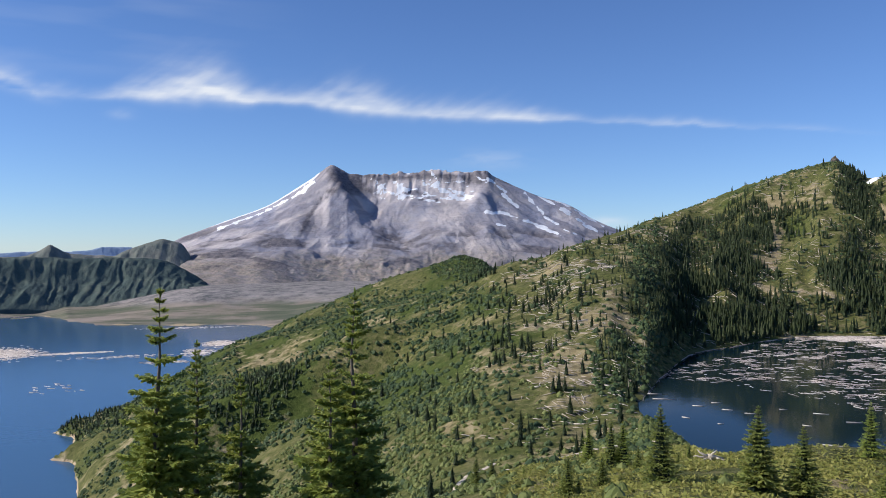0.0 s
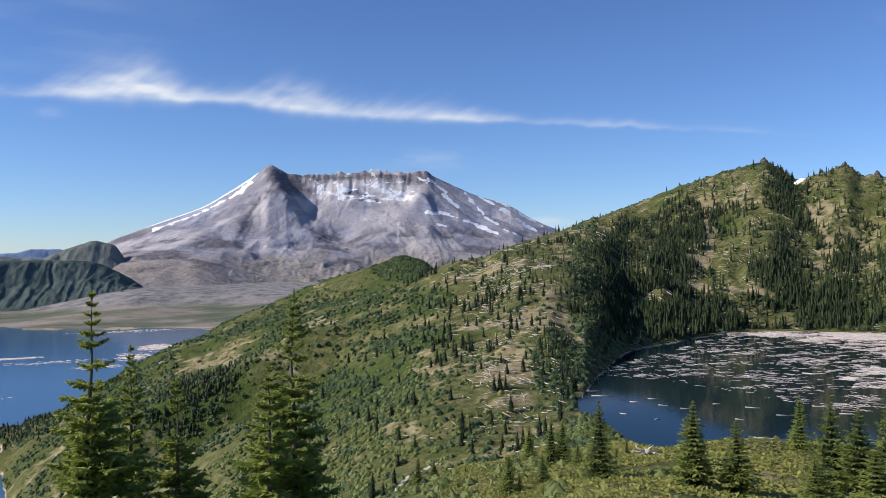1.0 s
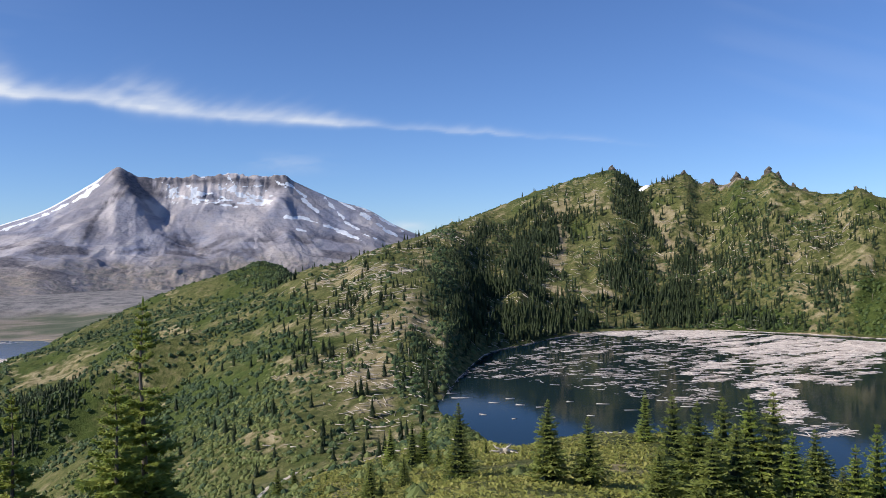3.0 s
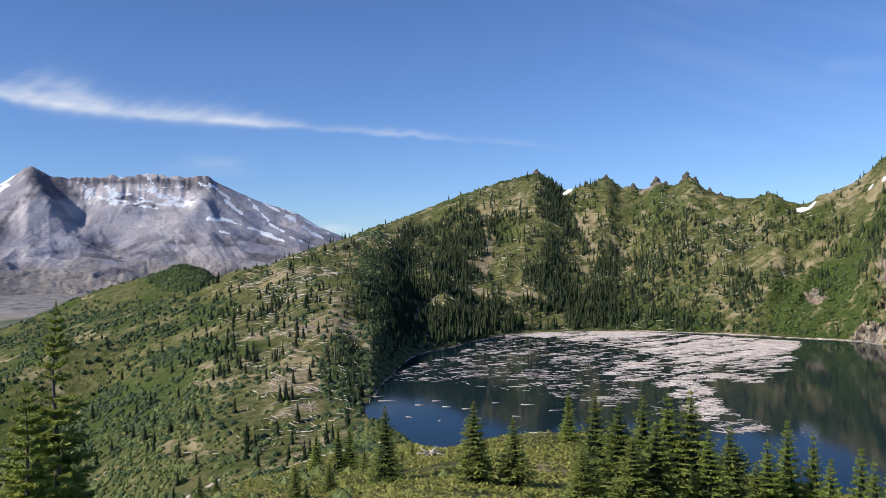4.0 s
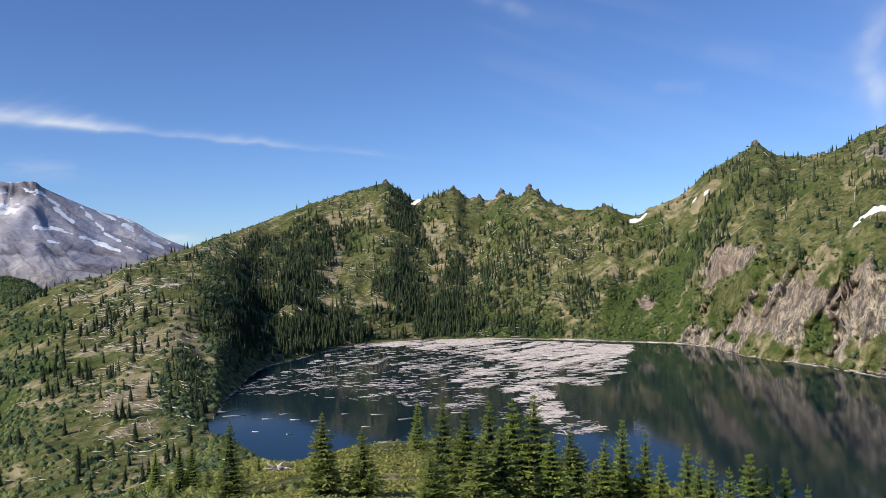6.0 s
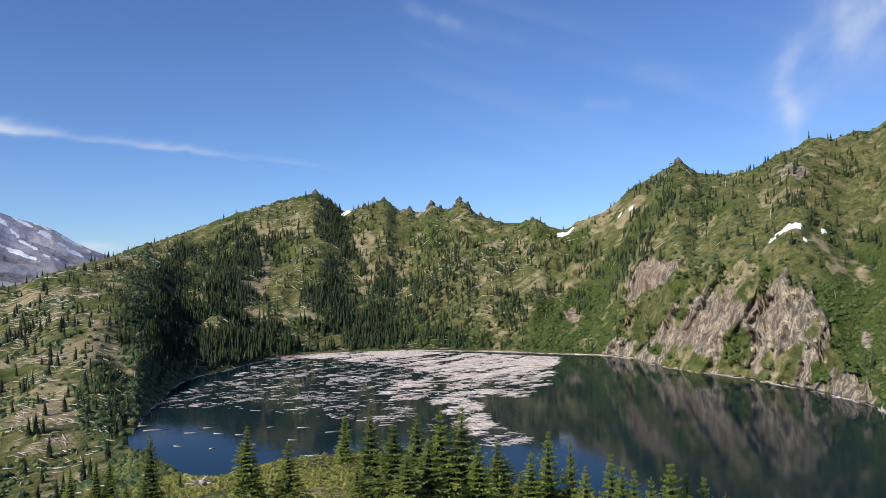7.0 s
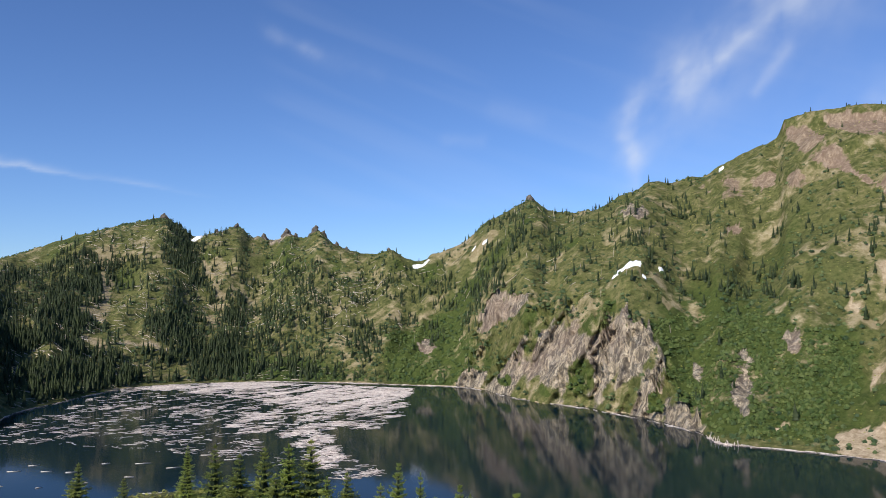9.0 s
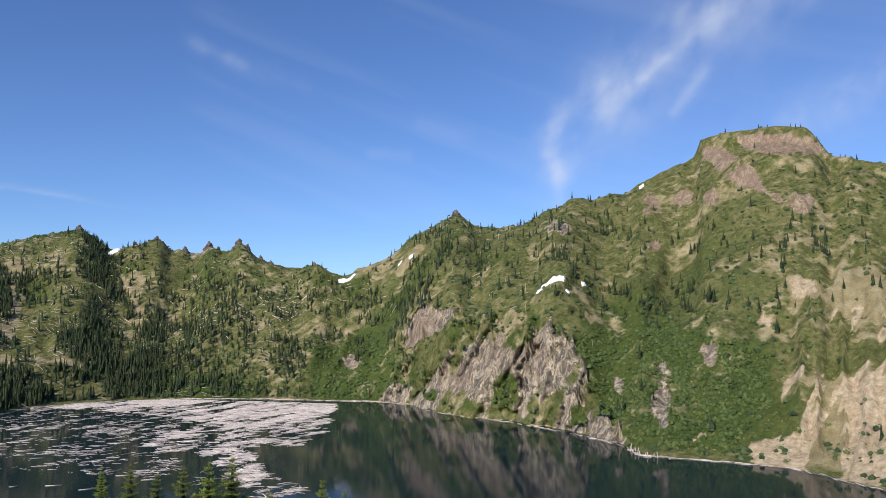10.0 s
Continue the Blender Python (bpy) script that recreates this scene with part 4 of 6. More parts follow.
def far_ridge(name, top, r_front, r_top, mat, label, a0, a1, foot=-262.0, rug=26.0, seed=5, base=None):
    """A long hill with a wooded, gullied face."""
    a = np.concatenate([np.arange(a0, -32, 1.0), np.arange(-32, a1 + 0.01, 0.08)])
    d = np.linspace(0, 1, 80)
    A, D = np.meshgrid(a, d, indexing="ij")
    u = np.clip(D / 0.85, 0, 1)
    r = np.where(D > 0.85, r_top + (D - 0.85) / 0.15 * 140, r_front + u * (r_top - r_front))
    if base is not None:
        foot = r_front * np.tan(np.radians(base(A)))
    zt = r_top * np.tan(np.radians(top(A) + 0.05 * fbm(A / 0.7, A * 0, 4, seed)))
    z = foot + (zt - foot) * (0.75 * u ** 0.85 + 0.25 * smooth(0.55, 0.95, u))
    x0, y0 = r * np.sin(np.radians(A)), r * np.cos(np.radians(A))
    z = z + smooth(0, 0.2, u) * (1 - smooth(0.86, 1, u)) * ((ridged(A / 0.9 - 1.1 * u + 0.5 * fbm(x0 / 200, y0 / 200, 3, 2), D * 1.1, 4, seed) - 0.55) * 2.3 * rug + fbm(x0 / 60, y0 / 60, 3, 6) * 0.5 * rug)
    z = np.where(D > 0.85, zt - (D - 0.85) / 0.15 * 120, z)
    z[:, 0] = -290.0
    x, y = r * np.sin(np.radians(A)), r * np.cos(np.radians(A))
    me = mesh_of(name, np.stack([x, y, z], -1).reshape(-1, 3), grid_quads(len(a), len(d)))
    me.materials.append(mat)
    return tagged(new(name, me), label, "hill", kind="structure")


# this blue is the haze of distance, given as base colour
M_BLUE = hill_material("haze_blue", (0.24, 0.33, 0.46), (0.27, 0.36, 0.50), (0.29, 0.38, 0.51))
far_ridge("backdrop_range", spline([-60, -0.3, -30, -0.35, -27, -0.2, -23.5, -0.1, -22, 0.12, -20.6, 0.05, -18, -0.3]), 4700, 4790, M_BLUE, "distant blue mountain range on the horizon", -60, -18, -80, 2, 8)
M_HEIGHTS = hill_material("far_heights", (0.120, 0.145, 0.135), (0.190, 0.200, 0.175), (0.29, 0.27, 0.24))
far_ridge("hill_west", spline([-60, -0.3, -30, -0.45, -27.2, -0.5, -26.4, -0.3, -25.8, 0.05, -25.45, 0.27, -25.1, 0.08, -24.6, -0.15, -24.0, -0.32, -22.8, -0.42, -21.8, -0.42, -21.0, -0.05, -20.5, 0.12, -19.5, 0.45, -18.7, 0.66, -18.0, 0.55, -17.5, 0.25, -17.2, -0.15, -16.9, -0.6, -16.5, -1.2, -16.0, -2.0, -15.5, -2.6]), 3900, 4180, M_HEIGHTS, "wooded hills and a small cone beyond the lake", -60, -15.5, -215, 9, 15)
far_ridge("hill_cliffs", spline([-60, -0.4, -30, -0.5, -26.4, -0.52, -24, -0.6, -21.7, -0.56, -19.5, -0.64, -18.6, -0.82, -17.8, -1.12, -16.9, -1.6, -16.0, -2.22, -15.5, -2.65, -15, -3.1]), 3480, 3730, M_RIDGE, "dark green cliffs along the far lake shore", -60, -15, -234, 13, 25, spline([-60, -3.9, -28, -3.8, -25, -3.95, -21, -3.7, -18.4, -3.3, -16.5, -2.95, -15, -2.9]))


# ---- clouds ----
def cloud_sheet(name, a0, a1, e0, e1, density, label):
    a, e = np.arange(a0, a1 + 0.01, 0.24), np.arange(e0, e1 + 0.01, 0.13)
    A, E = np.meshgrid(a, e, indexing="ij")
    rad = 4800.0
    x, y, z = rad * np.sin(np.radians(A)), rad * np.cos(np.radians(A)), rad * np.tan(np.radians(E))
    me = mesh_of(name, np.stack([x, y, z], -1).reshape(-1, 3), grid_quads(len(a), len(e)))
    edge = smooth(a0, a0 + 3, A) * (1 - smooth(a1 - 3, a1, A)) * smooth(e0, e0 + 1, E) * (1 - smooth(e1 - 1, e1, E))
    layer(me, "veil", np.clip(density(A, E), 0, 1) * edge)
    me.materials.append(M_CLOUD)
    ob = tagged(new(name, me), label, "cloud", kind="structure")
    ob.visible_shadow = False
    return ob


M_CLOUD, _n, _l, _b = material("cirrus")
# the cloud glows: emission replaces the sunlight it would scatter
_e, _t, _s = _n.new("ShaderNodeEmission"), _n.new("ShaderNodeBsdfTransparent"), _n.new("ShaderNodeMixShader")
_e.inputs["Color"].default_value, _e.inputs["Strength"].default_value = (0.86, 0.91, 1.0, 1), 0.92
_l.new(attr(_n, "veil"), _s.inputs["Fac"])
_l.new(_t.outputs["BSDF"], _s.inputs[1])
_l.new(_e.outputs["Emission"], _s.inputs[2])
_l.new(_s.outputs["Shader"], _n["Material Output"].inputs["Surface"])

MID = spline([-48, 11.6, -36, 11.0, -27.9, 10.5, -26.0, 9.75, -23.5, 9.65, -20.4, 9.85, -16.5, 10.3, -12.9, 9.95, -9.5, 9.95, -6.4, 9.75, -3.3, 9.4, 0.6, 9.1, 4.5, 9.05, 8.4, 8.8, 11.4, 8.6, 15.2, 8.4, 18.7, 8.1, 22.5, 7.7, 30, 7.0])
THICK = spline([-48, 0.8, -28, 0.7, -25.5, 0.55, -22.5, 0.4, -20, 0.8, -16.5, 1.25, -14, 0.95, -12, 0.55, -9.5, 0.6, -6.4, 1.05, -3, 0.75, 0, 0.65, 4.5, 0.6, 8.4, 0.35, 11, 0.25, 15, 0.3, 19, 0.25, 30, 0.2])
CORE = spline([-48, .3, -28, .34, -26, .40, -23.5, .22, -21.3, .62, -19, .95, -15.5, 1.0, -12.5, .72, -10, .66, -6.5, .85, -3, .72, 1, .62, 4.5, .72, 8, .5, 10, .2, 12, .26, 15.5, .34, 18, .24, 20, .12, 22, .16, 30, 0])


def streak_density(A, E):
    w = fbm(A / 2.2, E / 0.5, 5, 101)
    comb = fbm((A - 1.4 * E) / 0.8, E / 2.2, 4, 104)                # fibres that trail up and back from the flat base
    d = (E - MID(A) + 0.10 * fbm(A / 1.2, A * 0, 3, 102)) / THICK(A)
    d = np.where(d < 0, d * 2.6, d * (0.95 - 0.14 * comb))
    soft = np.exp(-np.abs(d) ** 1.6) * CORE(A) * np.clip(0.85 + 0.35 * w + 0.12 * comb, 0, 1.1)
    left = 0.30 * np.exp(-((E - 10.3 - 0.5 * (A + 28) * -0.55) / 0.5) ** 2) * (1 - smooth(-26.5, -24.5, A)) * np.clip(0.6 + w, 0, 1)
    puff = 0.20 * bump(A, -21.3, 0.7) * bump(E, 8.7, 0.3) * np.clip(0.7 + w, 0, 1)
    veil = 0.07 * np.clip(fbm(A / 9, E / 1.2, 4, 107) + 0.2, 0, 1) * smooth(10.5, 12, E) * (1 - smooth(-20, -8, A))
    steam = 0.20 * bump(A, 3.2, 2.4) * bump(E, 6.1, 0.6) * np.clip(0.5 + w, 0, 1) + 0.5 * bump(A, 11.2, 1.3) * bump(E, 1.8, 0.35) * np.clip(0.5 + w, 0, 1)
    return soft + left + puff + veil + steam


def feathers(A, E, segs):
    """Soft fibrous strands: both ends, half width, strength."""
    out = np.zeros_like(A)
    grain = fbm((A - 0.6 * E) / 1.4, (E + 0.6 * A) / 2.4, 5, 125)
    wob = 0.35 * fbm(A / 2.0, E / 2.0, 3, 127)
    for a0, e0, a1, e1, w, k in segs:
        da, de = a1 - a0, e1 - e0
        t = np.clip(((A - a0) * da + (E - e0) * de) / (da * da + de * de), -0.15, 1.15)
        d = np.hypot(A - a0 - t * da, E - e0 - t * de) + wob * min(w, 1.0)
        out = out + 0.66 * k * np.exp(-(d / w) ** 2) * np.clip(0.62 + 0.38 * grain, 0.1, 1.2)
    return out


def plume_density(A, E):
    out = feathers(A, E, [(57.4, 8.4, 57.1, 10.2, 0.55, .34), (57.1, 10.2, 56.6, 12.0, 0.8, .34), (56.6, 12.0, 57.2, 13.6, 0.7, .36), (57.2, 13.6, 60.0, 15.3, 0.7, .24), (60.6, 14.2, 62.7, 15.7, 0.6, .32),
                          (62.7, 15.7, 64.3, 17.2, 0.55, .40), (65.3, 14.2, 66.9, 16.1, 0.45, .26), (61.0, 16.5, 67.5, 19.7, 1.5, .22), (67.5, 19.7, 75.0, 22.5, 2.0, .22)])
    out = out + feathers(A, E, [(57.5, 10.5, 61.5, 13.5, 2.2, .15), (61.0, 14.5, 68.0, 18.5, 2.6, .17), (73.4, 13.3, 78.5, 15.6, 1.3, .24), (70.0, 11.5, 80.0, 14.0, 2.4, .10),
                                (30.3, 18.9, 32.2, 17.9, 0.55, .26), (32.2, 17.9, 34.8, 17.0, 0.45, .18), (34.8, 17.0, 39.1, 15.8, 0.7, .10), (44.6, 11.4, 46.4, 11.3, 0.45, .12), (48.0, 13.4, 50.5, 12.8, 0.6, .10)])
    return out + 0.05 * np.clip(fbm((A + 1.6 * E) / 12, (E + 0.3 * A) / 2.5, 4, 119) + 0.1, 0, 1) + 0.03 * smooth(50, 66, A)


cloud_sheet("cloud_streak", -48, 30, 0.5, 17, streak_density, "long thin white streak of cirrus cloud")
cloud_sheet("cloud_wisps", 30.5, 100, 6, 30, plume_density, "faint feathery wisps of cirrus cloud")


# ---- things ----
def part(name, me, mat, parent, label=""):
    """Links a mesh as one part of a thing."""
    if mat is not None and not me.materials:
        me.materials.append(mat)
    ob = new(name, me)
    ob.parent = parent
    if label:
        ob["label"] = label
    return ob


def thing(name, label, category, m, group=""):
    ob = tagged(new(name), label, category, group)
    ob.empty_display_size = 0.2
    ob.matrix_basis = m
    return ob


def stuff(name, me, mat, label, category):
    me.materials.append(mat)
    return tagged(new(name, me), label, category, kind="stuff")


def turned(rng, n):
    return rng.uniform(0, 2 * np.pi, n)


def repeat(tv, tt, places, sx, sz, rot, lean=None):
    """Many turned and scaled copies of a template in one array pair."""
    n, k = len(places), len(tv)
    c, s = np.cos(rot)[:, None], np.sin(rot)[:, None]
    x, y, z = tv[None, :, 0] * sx[:, None], tv[None, :, 1] * sx[:, None], tv[None, :, 2] * sz[:, None]
    v = np.stack([x * c - y * s, x * s + y * c, z], -1)
    if lean is not None:
        v[..., 0] += z * lean[:, None, 0]
        v[..., 1] += z * lean[:, None, 1]
    v = v + places[:, None, :]
    t = tt[None] + (np.arange(n) * k)[:, None, None]
    return v.reshape(-1, 3), t.reshape(-1, 3)


def joined(bits):
    vs, ts, base = [], [], 0
    for v, t in bits:
        vs.append(v)
        ts.append(t + base)
        base += len(v)
    return np.concatenate(vs), np.concatenate(ts)


def tube(points, radii, sides=7):
    """A round tapering stem along points, closed at both ends."""
    p, rad = np.asarray(points, float), np.asarray(radii, float)
    d = np.gradient(p, axis=0)
    d /= np.linalg.norm(d, axis=1)[:, None]
    up = np.where(np.abs(d[:, 2:3]) > 0.9, [[1.0, 0, 0]], [[0, 0, 1.0]])
    a = np.cross(d, up)
    a /= np.linalg.norm(a, axis=1)[:, None]
    b = np.cross(d, a)
    ang = np.arange(sides) * 2 * np.pi / sides
    v = p[:, None] + rad[:, None, None] * (np.cos(ang)[None, :, None] * a[:, None] + np.sin(ang)[None, :, None] * b[:, None])
    n = len(p)
    q = []
    for i in range(n - 1):
        for j in range(sides):
            k = (j + 1) % sides
            q += [(i * sides + j, i * sides + k, (i + 1) * sides + k), (i * sides + j, (i + 1) * sides + k, (i + 1) * sides + j)]
    v = np.concatenate([v.reshape(-1, 3), p[:1], p[-1:]])
    for j in range(sides):
        k = (j + 1) % sides
        q += [(n * sides, k, j), (n * sides + 1, (n - 1) * sides + j, (n - 1) * sides + k)]
    return v, np.array(q)


def diamonds(base, way, side, length, width, sag):
    """Slim bent blades: base, two flanks and a tip each."""
    n = len(base)
    mid = base + way * (length * 0.45)[:, None]
    tip = base + way * length[:, None]
    tip[:, 2] -= sag * length
    v = np.stack([base, mid + side * (width / 2)[:, None], tip, mid - side * (width / 2)[:, None]], 1).reshape(-1, 3)
    k = (np.arange(n) * 4)[:, None]
    t = np.concatenate([k + [0, 1, 2], k + [0, 2, 3]], 0)
    return v, t


def unit(v):
    return v / np.maximum(np.linalg.norm(v, axis=1), 1e-6)[:, None]


def crown_arrays(seed, tall, wide, first, step, per, twigs, blades, gaps=(), power=0.85, rise=0.10, blade=0.30, sparse=0.0, roll=0.5):
    """Whorls of branches with side twigs, each a fan of needle blades."""
    g = np.random.RandomState(seed)
    B, W, S, L, WD = [], [], [], [], []
    h = first * tall
    while h < tall * 0.985:
        f = h / tall
        span = (1 - f) ** power * wide * (0.75 + 0.4 * g.rand())
        span = max(span, 0.05 * wide)
        skip = any(lo < f < hi for lo, hi in gaps)
        n = per + g.randint(-1, 2)
        for k in range(n):
            if g.rand() < (0.9 if skip else sparse):
                continue
            az = 2 * np.pi * (k + 0.6 * g.rand()) / n + h * 2.1
            reach = span * (0.6 + 0.6 * g.rand())
            d = np.array([math.cos(az), math.sin(az), 0.0])
            up = rise + 0.55 * f ** 3 + g.uniform(-0.12, 0.12)
            droop = 0.30 * (1 - f) + 0.12 * g.rand()
            s = np.linspace(0.12, 1.0, twigs)
            bend = reach * (up * s - droop * s + (droop * 0.75) * s * s)
            pts = np.stack([d[0] * reach * s, d[1] * reach * s, h + bend + g.uniform(-.1, .1) * step], 1)
            sidev = np.array([-d[1], d[0], 0.0])
            for sg in (-1, 1):
                ln = reach * (0.46 - 0.26 * s) * g.uniform(0.7, 1.3, twigs) + 0.03 * wide
                way = unit(d[None] * 0.75 + sg * sidev[None] * 0.8 + np.stack([g.normal(0, .12, twigs), g.normal(0, .12, twigs), g.normal(-0.04, .14, twigs)], 1))
                for q in range(blades):
                    o = pts + way * (ln * 0.42 * q / max(blades - 1, 1) if blades > 1 else ln * 0)[:, None]
                    w2 = unit(way + np.stack([g.normal(0, .30, twigs), g.normal(0, .30, twigs), g.normal(0.05, .22, twigs)], 1))
                    sd = unit(np.cross(w2, np.array([[0, 0, 1.0]])) + np.stack([g.normal(0, .2, twigs), g.normal(0, .2, twigs), g.normal(0, roll, twigs)], 1))
                    B.append(o); W.append(w2); S.append(sd); L.append(ln * (0.75 if blades > 1 else 1.0)); WD.append(ln * blade)
            tipd = unit(np.array([[d[0], d[1], up]]))
            B.append(pts[-1:]); W.append(tipd); S.append(sidev[None]); L.append(np.array([reach * 0.16 + .04 * wide])); WD.append(np.array([reach * 0.07 + .02 * wide]))
        h += step * (0.75 + 0.5 * g.rand()) * (1 - 0.45 * f)
    for k in range(4):
        az = k * np.pi / 2
        B.append(np.array([[0, 0, tall * 0.955]])); W.append(unit(np.array([[0.12 * math.cos(az), 0.12 * math.sin(az), 1.0]])))
        S.append(np.array([[-math.sin(az), math.cos(az), 0]])); L.append(np.array([tall * 0.05])); WD.append(np.array([0.05 * wide]))
    return diamonds(np.concatenate(B), np.concatenate(W), np.concatenate(S), np.concatenate(L), np.concatenate(WD), 0.10)


def trunk_mesh(seed, tall, girth):
    g = np.random.RandomState(seed)
    z = np.array([-0.6, 0.0, 0.25, 0.5, 0.75, 0.97]) * tall
    z[0] = -0.6
    p = np.stack([g.normal(0, 0.006 * tall, 6), g.normal(0, 0.006 * tall, 6), z], 1)
    p[:2, :2] = 0
    v, t = tube(p, girth * np.array([1.25, 1.0, 0.78, 0.55, 0.3, 0.06]), 8)
    return mesh_of("trunk", v, None, t)


def far_fir_template(seed, sides=7, tiers=6):
    q = np.random.RandomState(seed)
    v, t = [], []
    for k in range(tiers):
        z0, z1 = 0.06 + 0.80 * k / tiers, 0.06 + 0.80 * k / tiers + 0.34
        rad = 0.5 * (1 - k / (tiers + 0.4)) ** 0.9
        base = len(v)
        for j in range(sides):
            an = 2 * np.pi * (j + 0.5 * (k % 2) + q.uniform(-.2, .2)) / sides
            rr = rad * q.uniform(0.65, 1.15)
            v.append((rr * math.cos(an), rr * math.sin(an), z0 + q.uniform(-.03, .03)))
        v.append((q.uniform(-.02, .02), q.uniform(-.02, .02), min(z1, 1.0)))
        v.append((0, 0, z0 + 0.08))
        for j in range(sides):
            n2 = base + (j + 1) % sides
            t += [(base + j, n2, base + sides), (n2, base + j, base + sides + 1)]
    return np.array(v), np.array(t)


def core_of(seed, tall, wide, tiers):
    """The dense inside of a crown."""
    v, t = far_fir_template(seed, 8, tiers)
    return v * [wide, wide, tall * 0.93], t


def fir(name, label, place, tall, wide, seed, crown, group=""):
    """One fir: trunk and crown."""
    v, t = crown_arrays(seed, tall, wide, *crown[0], **crown[1])
    ob = thing(name, label, "tree", pose(*place), group)
    part("trunk", trunk_mesh(seed, tall, 0.016 * tall), M_BARK, ob)
    part("crown", mesh_of("crown", v, None, t, False), crown[2], ob)
    return ob


def put_fir(a, r, top, wide, seed, label, gaps=(), step=0.47, sparse=0.05):
    """A near fir whose tip reaches the elevation angle top."""
    p = spot(a, r)
    tall = r * math.tan(radians(top)) - p.z
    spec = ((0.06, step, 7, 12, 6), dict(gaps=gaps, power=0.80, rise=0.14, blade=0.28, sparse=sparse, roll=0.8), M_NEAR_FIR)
    return fir("fir_tree", label, p, tall, wide, seed, spec, "firs on the near slope")


# tall firs just below the viewpoint
put_fir(-18.9, 28.0, -2.45, 1.75, 11, "tall sparse fir with bare gaps along its trunk", gaps=((0.70, 0.725), (0.78, 0.80), (0.85, 0.865)), sparse=0.08)
put_fir(-16.6, 30.0, -5.95, 1.25, 12, "slender fir with thin drooping branches", sparse=0.06)
put_fir(-13.8, 29.0, -8.25, 1.5, 13, "fir with a tufted top above a stretch of bare trunk", gaps=((0.68, 0.82),), sparse=0.10)
put_fir(-6.1, 28.0, -2.55, 1.5, 14, "tall dark fir with a narrow pointed top", gaps=((0.69, 0.71),), sparse=0.05)
put_fir(-7.75, 26.5, -7.4, 1.5, 15, "bright yellow-green fir beside a taller one", sparse=0.03)

# young firs on the bench above the tarn: bearing, elevation of the tip, distance, width
KINDS = []
for k in range(5):
    cv, ct = crown_arrays(40 + k, 10.0, 2.5 + 0.14 * k, 0.02, 0.62, 9, 7, 2, power=0.92, rise=0.10, blade=0.36, sparse=0.03, roll=0.7)
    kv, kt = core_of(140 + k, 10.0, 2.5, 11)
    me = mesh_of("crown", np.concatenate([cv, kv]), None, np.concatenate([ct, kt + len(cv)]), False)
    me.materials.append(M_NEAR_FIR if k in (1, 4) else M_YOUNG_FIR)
    # the core's darker needles stand in for shade inside the crown
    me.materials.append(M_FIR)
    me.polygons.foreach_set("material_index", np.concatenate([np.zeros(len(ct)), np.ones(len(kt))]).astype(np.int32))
    KINDS.append((me, trunk_mesh(40 + k, 10.0, 0.15)))
    KINDS[-1][1].materials.append(M_BARK)


def young_fir(a, r, tall, kind, turn, label, group, slim=1.0):
    """A ten-metre fir scaled to its height; alike ones share their meshes."""
    p = spot(a, r)
    s = tall / 10.0
    ob = thing("young_fir", label, "tree", pose(p.x, p.y, p.z - 0.1, 0, 0, turn) @ Matrix.Diagonal((s * slim, s * slim, s, 1)), group)
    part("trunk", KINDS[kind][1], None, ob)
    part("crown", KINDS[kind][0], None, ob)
    return ob


BENCH = [(14.75, -10.2, 112, 1.0), (20.9, -9.95, 100, 0.95), (23.6, -11.05, 100, 0.85), (27.4, -9.2, 150, 0.75), (29.2, -9.2, 88, 0.95),
         (30.8, -9.85, 80, 1.05), (32.4, -9.45, 86, 0.85), (34.0, -9.25, 82, 1.0), (35.5, -9.0, 82, 1.1), (37.9, -11.2, 104, 1.1),
         (40.2, -11.9, 84, 1.1), (41.4, -10.6, 88, 0.85), (42.9, -11.2, 88, 0.7), (45.6, -12.0, 86, 0.9)]
BENCH_EAST = [(46.3, -12.5, 84, 0.8), (47.1, -13.0, 84, 0.8), (48.2, -13.3, 95, 0.9), (49.5, -12.45, 72, 1.1), (50.5, -13.0, 74, 0.9), (51.6, -13.15, 76, 0.8),
              (52.9, -14.0, 80, 0.7), (28.3, -12.9, 76, 1.2), (33.2, -11.2, 74, 1.2), (36.6, -11.4, 76, 1.1), (39.5, -13.3, 84, 1.0), (43.9, -12.8, 86, 0.9), (31.7, -12.2, 72, 1.3)]
BENCH_WEST = [(12.3, -11.4, 150, 0.85), (11.5, -11.3, 150, 0.85), (10.9, -13.7, 120, 0.85), (8.6, -13.9, 116, 0.9), (10.0, -11.7, 165, 0.9), (16.6, -12.6, 150, 0.8),
              (3.4, -14.3, 190, 0.9), (2.3, -14.1, 230, 0.8), (5.6, -14.9, 170, 0.9), (9.3, -15.0, 118, 0.9), (15.9, -13.4, 140, 0.8), (13.3, -13.0, 140, 0.8)]
g = np.random.RandomState(5)
for n_, (a, el, r, slim) in enumerate(BENCH + BENCH_EAST + BENCH_WEST):
    p = spot(a, r)
    tall = max(r * math.tan(radians(el)) - p.z, 2.0)
    word = "tall" if tall > 9 else "small" if tall < 5 else "young"
    young_fir(a, r, tall, (1, 4)[n_ % 2] if a > 39.8 else (0, 2, 3, 1)[n_ % 4], float(g.uniform(0, 360)), f"{word} dense green fir on a grassy bench above the lake", "firs on the bench", slim * (1.0 if a > 39.8 else 1.18))


# ---- scattered trees, shrubs, logs ----
def sample(n, a0, a1, r0, r1, seed):
    """Bearings and distances spread evenly over a stretch of the plan."""
    q = np.random.RandomState(seed)
    return q.uniform(a0, a1, n), np.sqrt(q.uniform(r0 * r0, r1 * r1, n)), q


def ground_at(a, r):
    return np.stack([r * np.sin(np.radians(a)), r * np.cos(np.radians(a)), height(a, r)], -1)


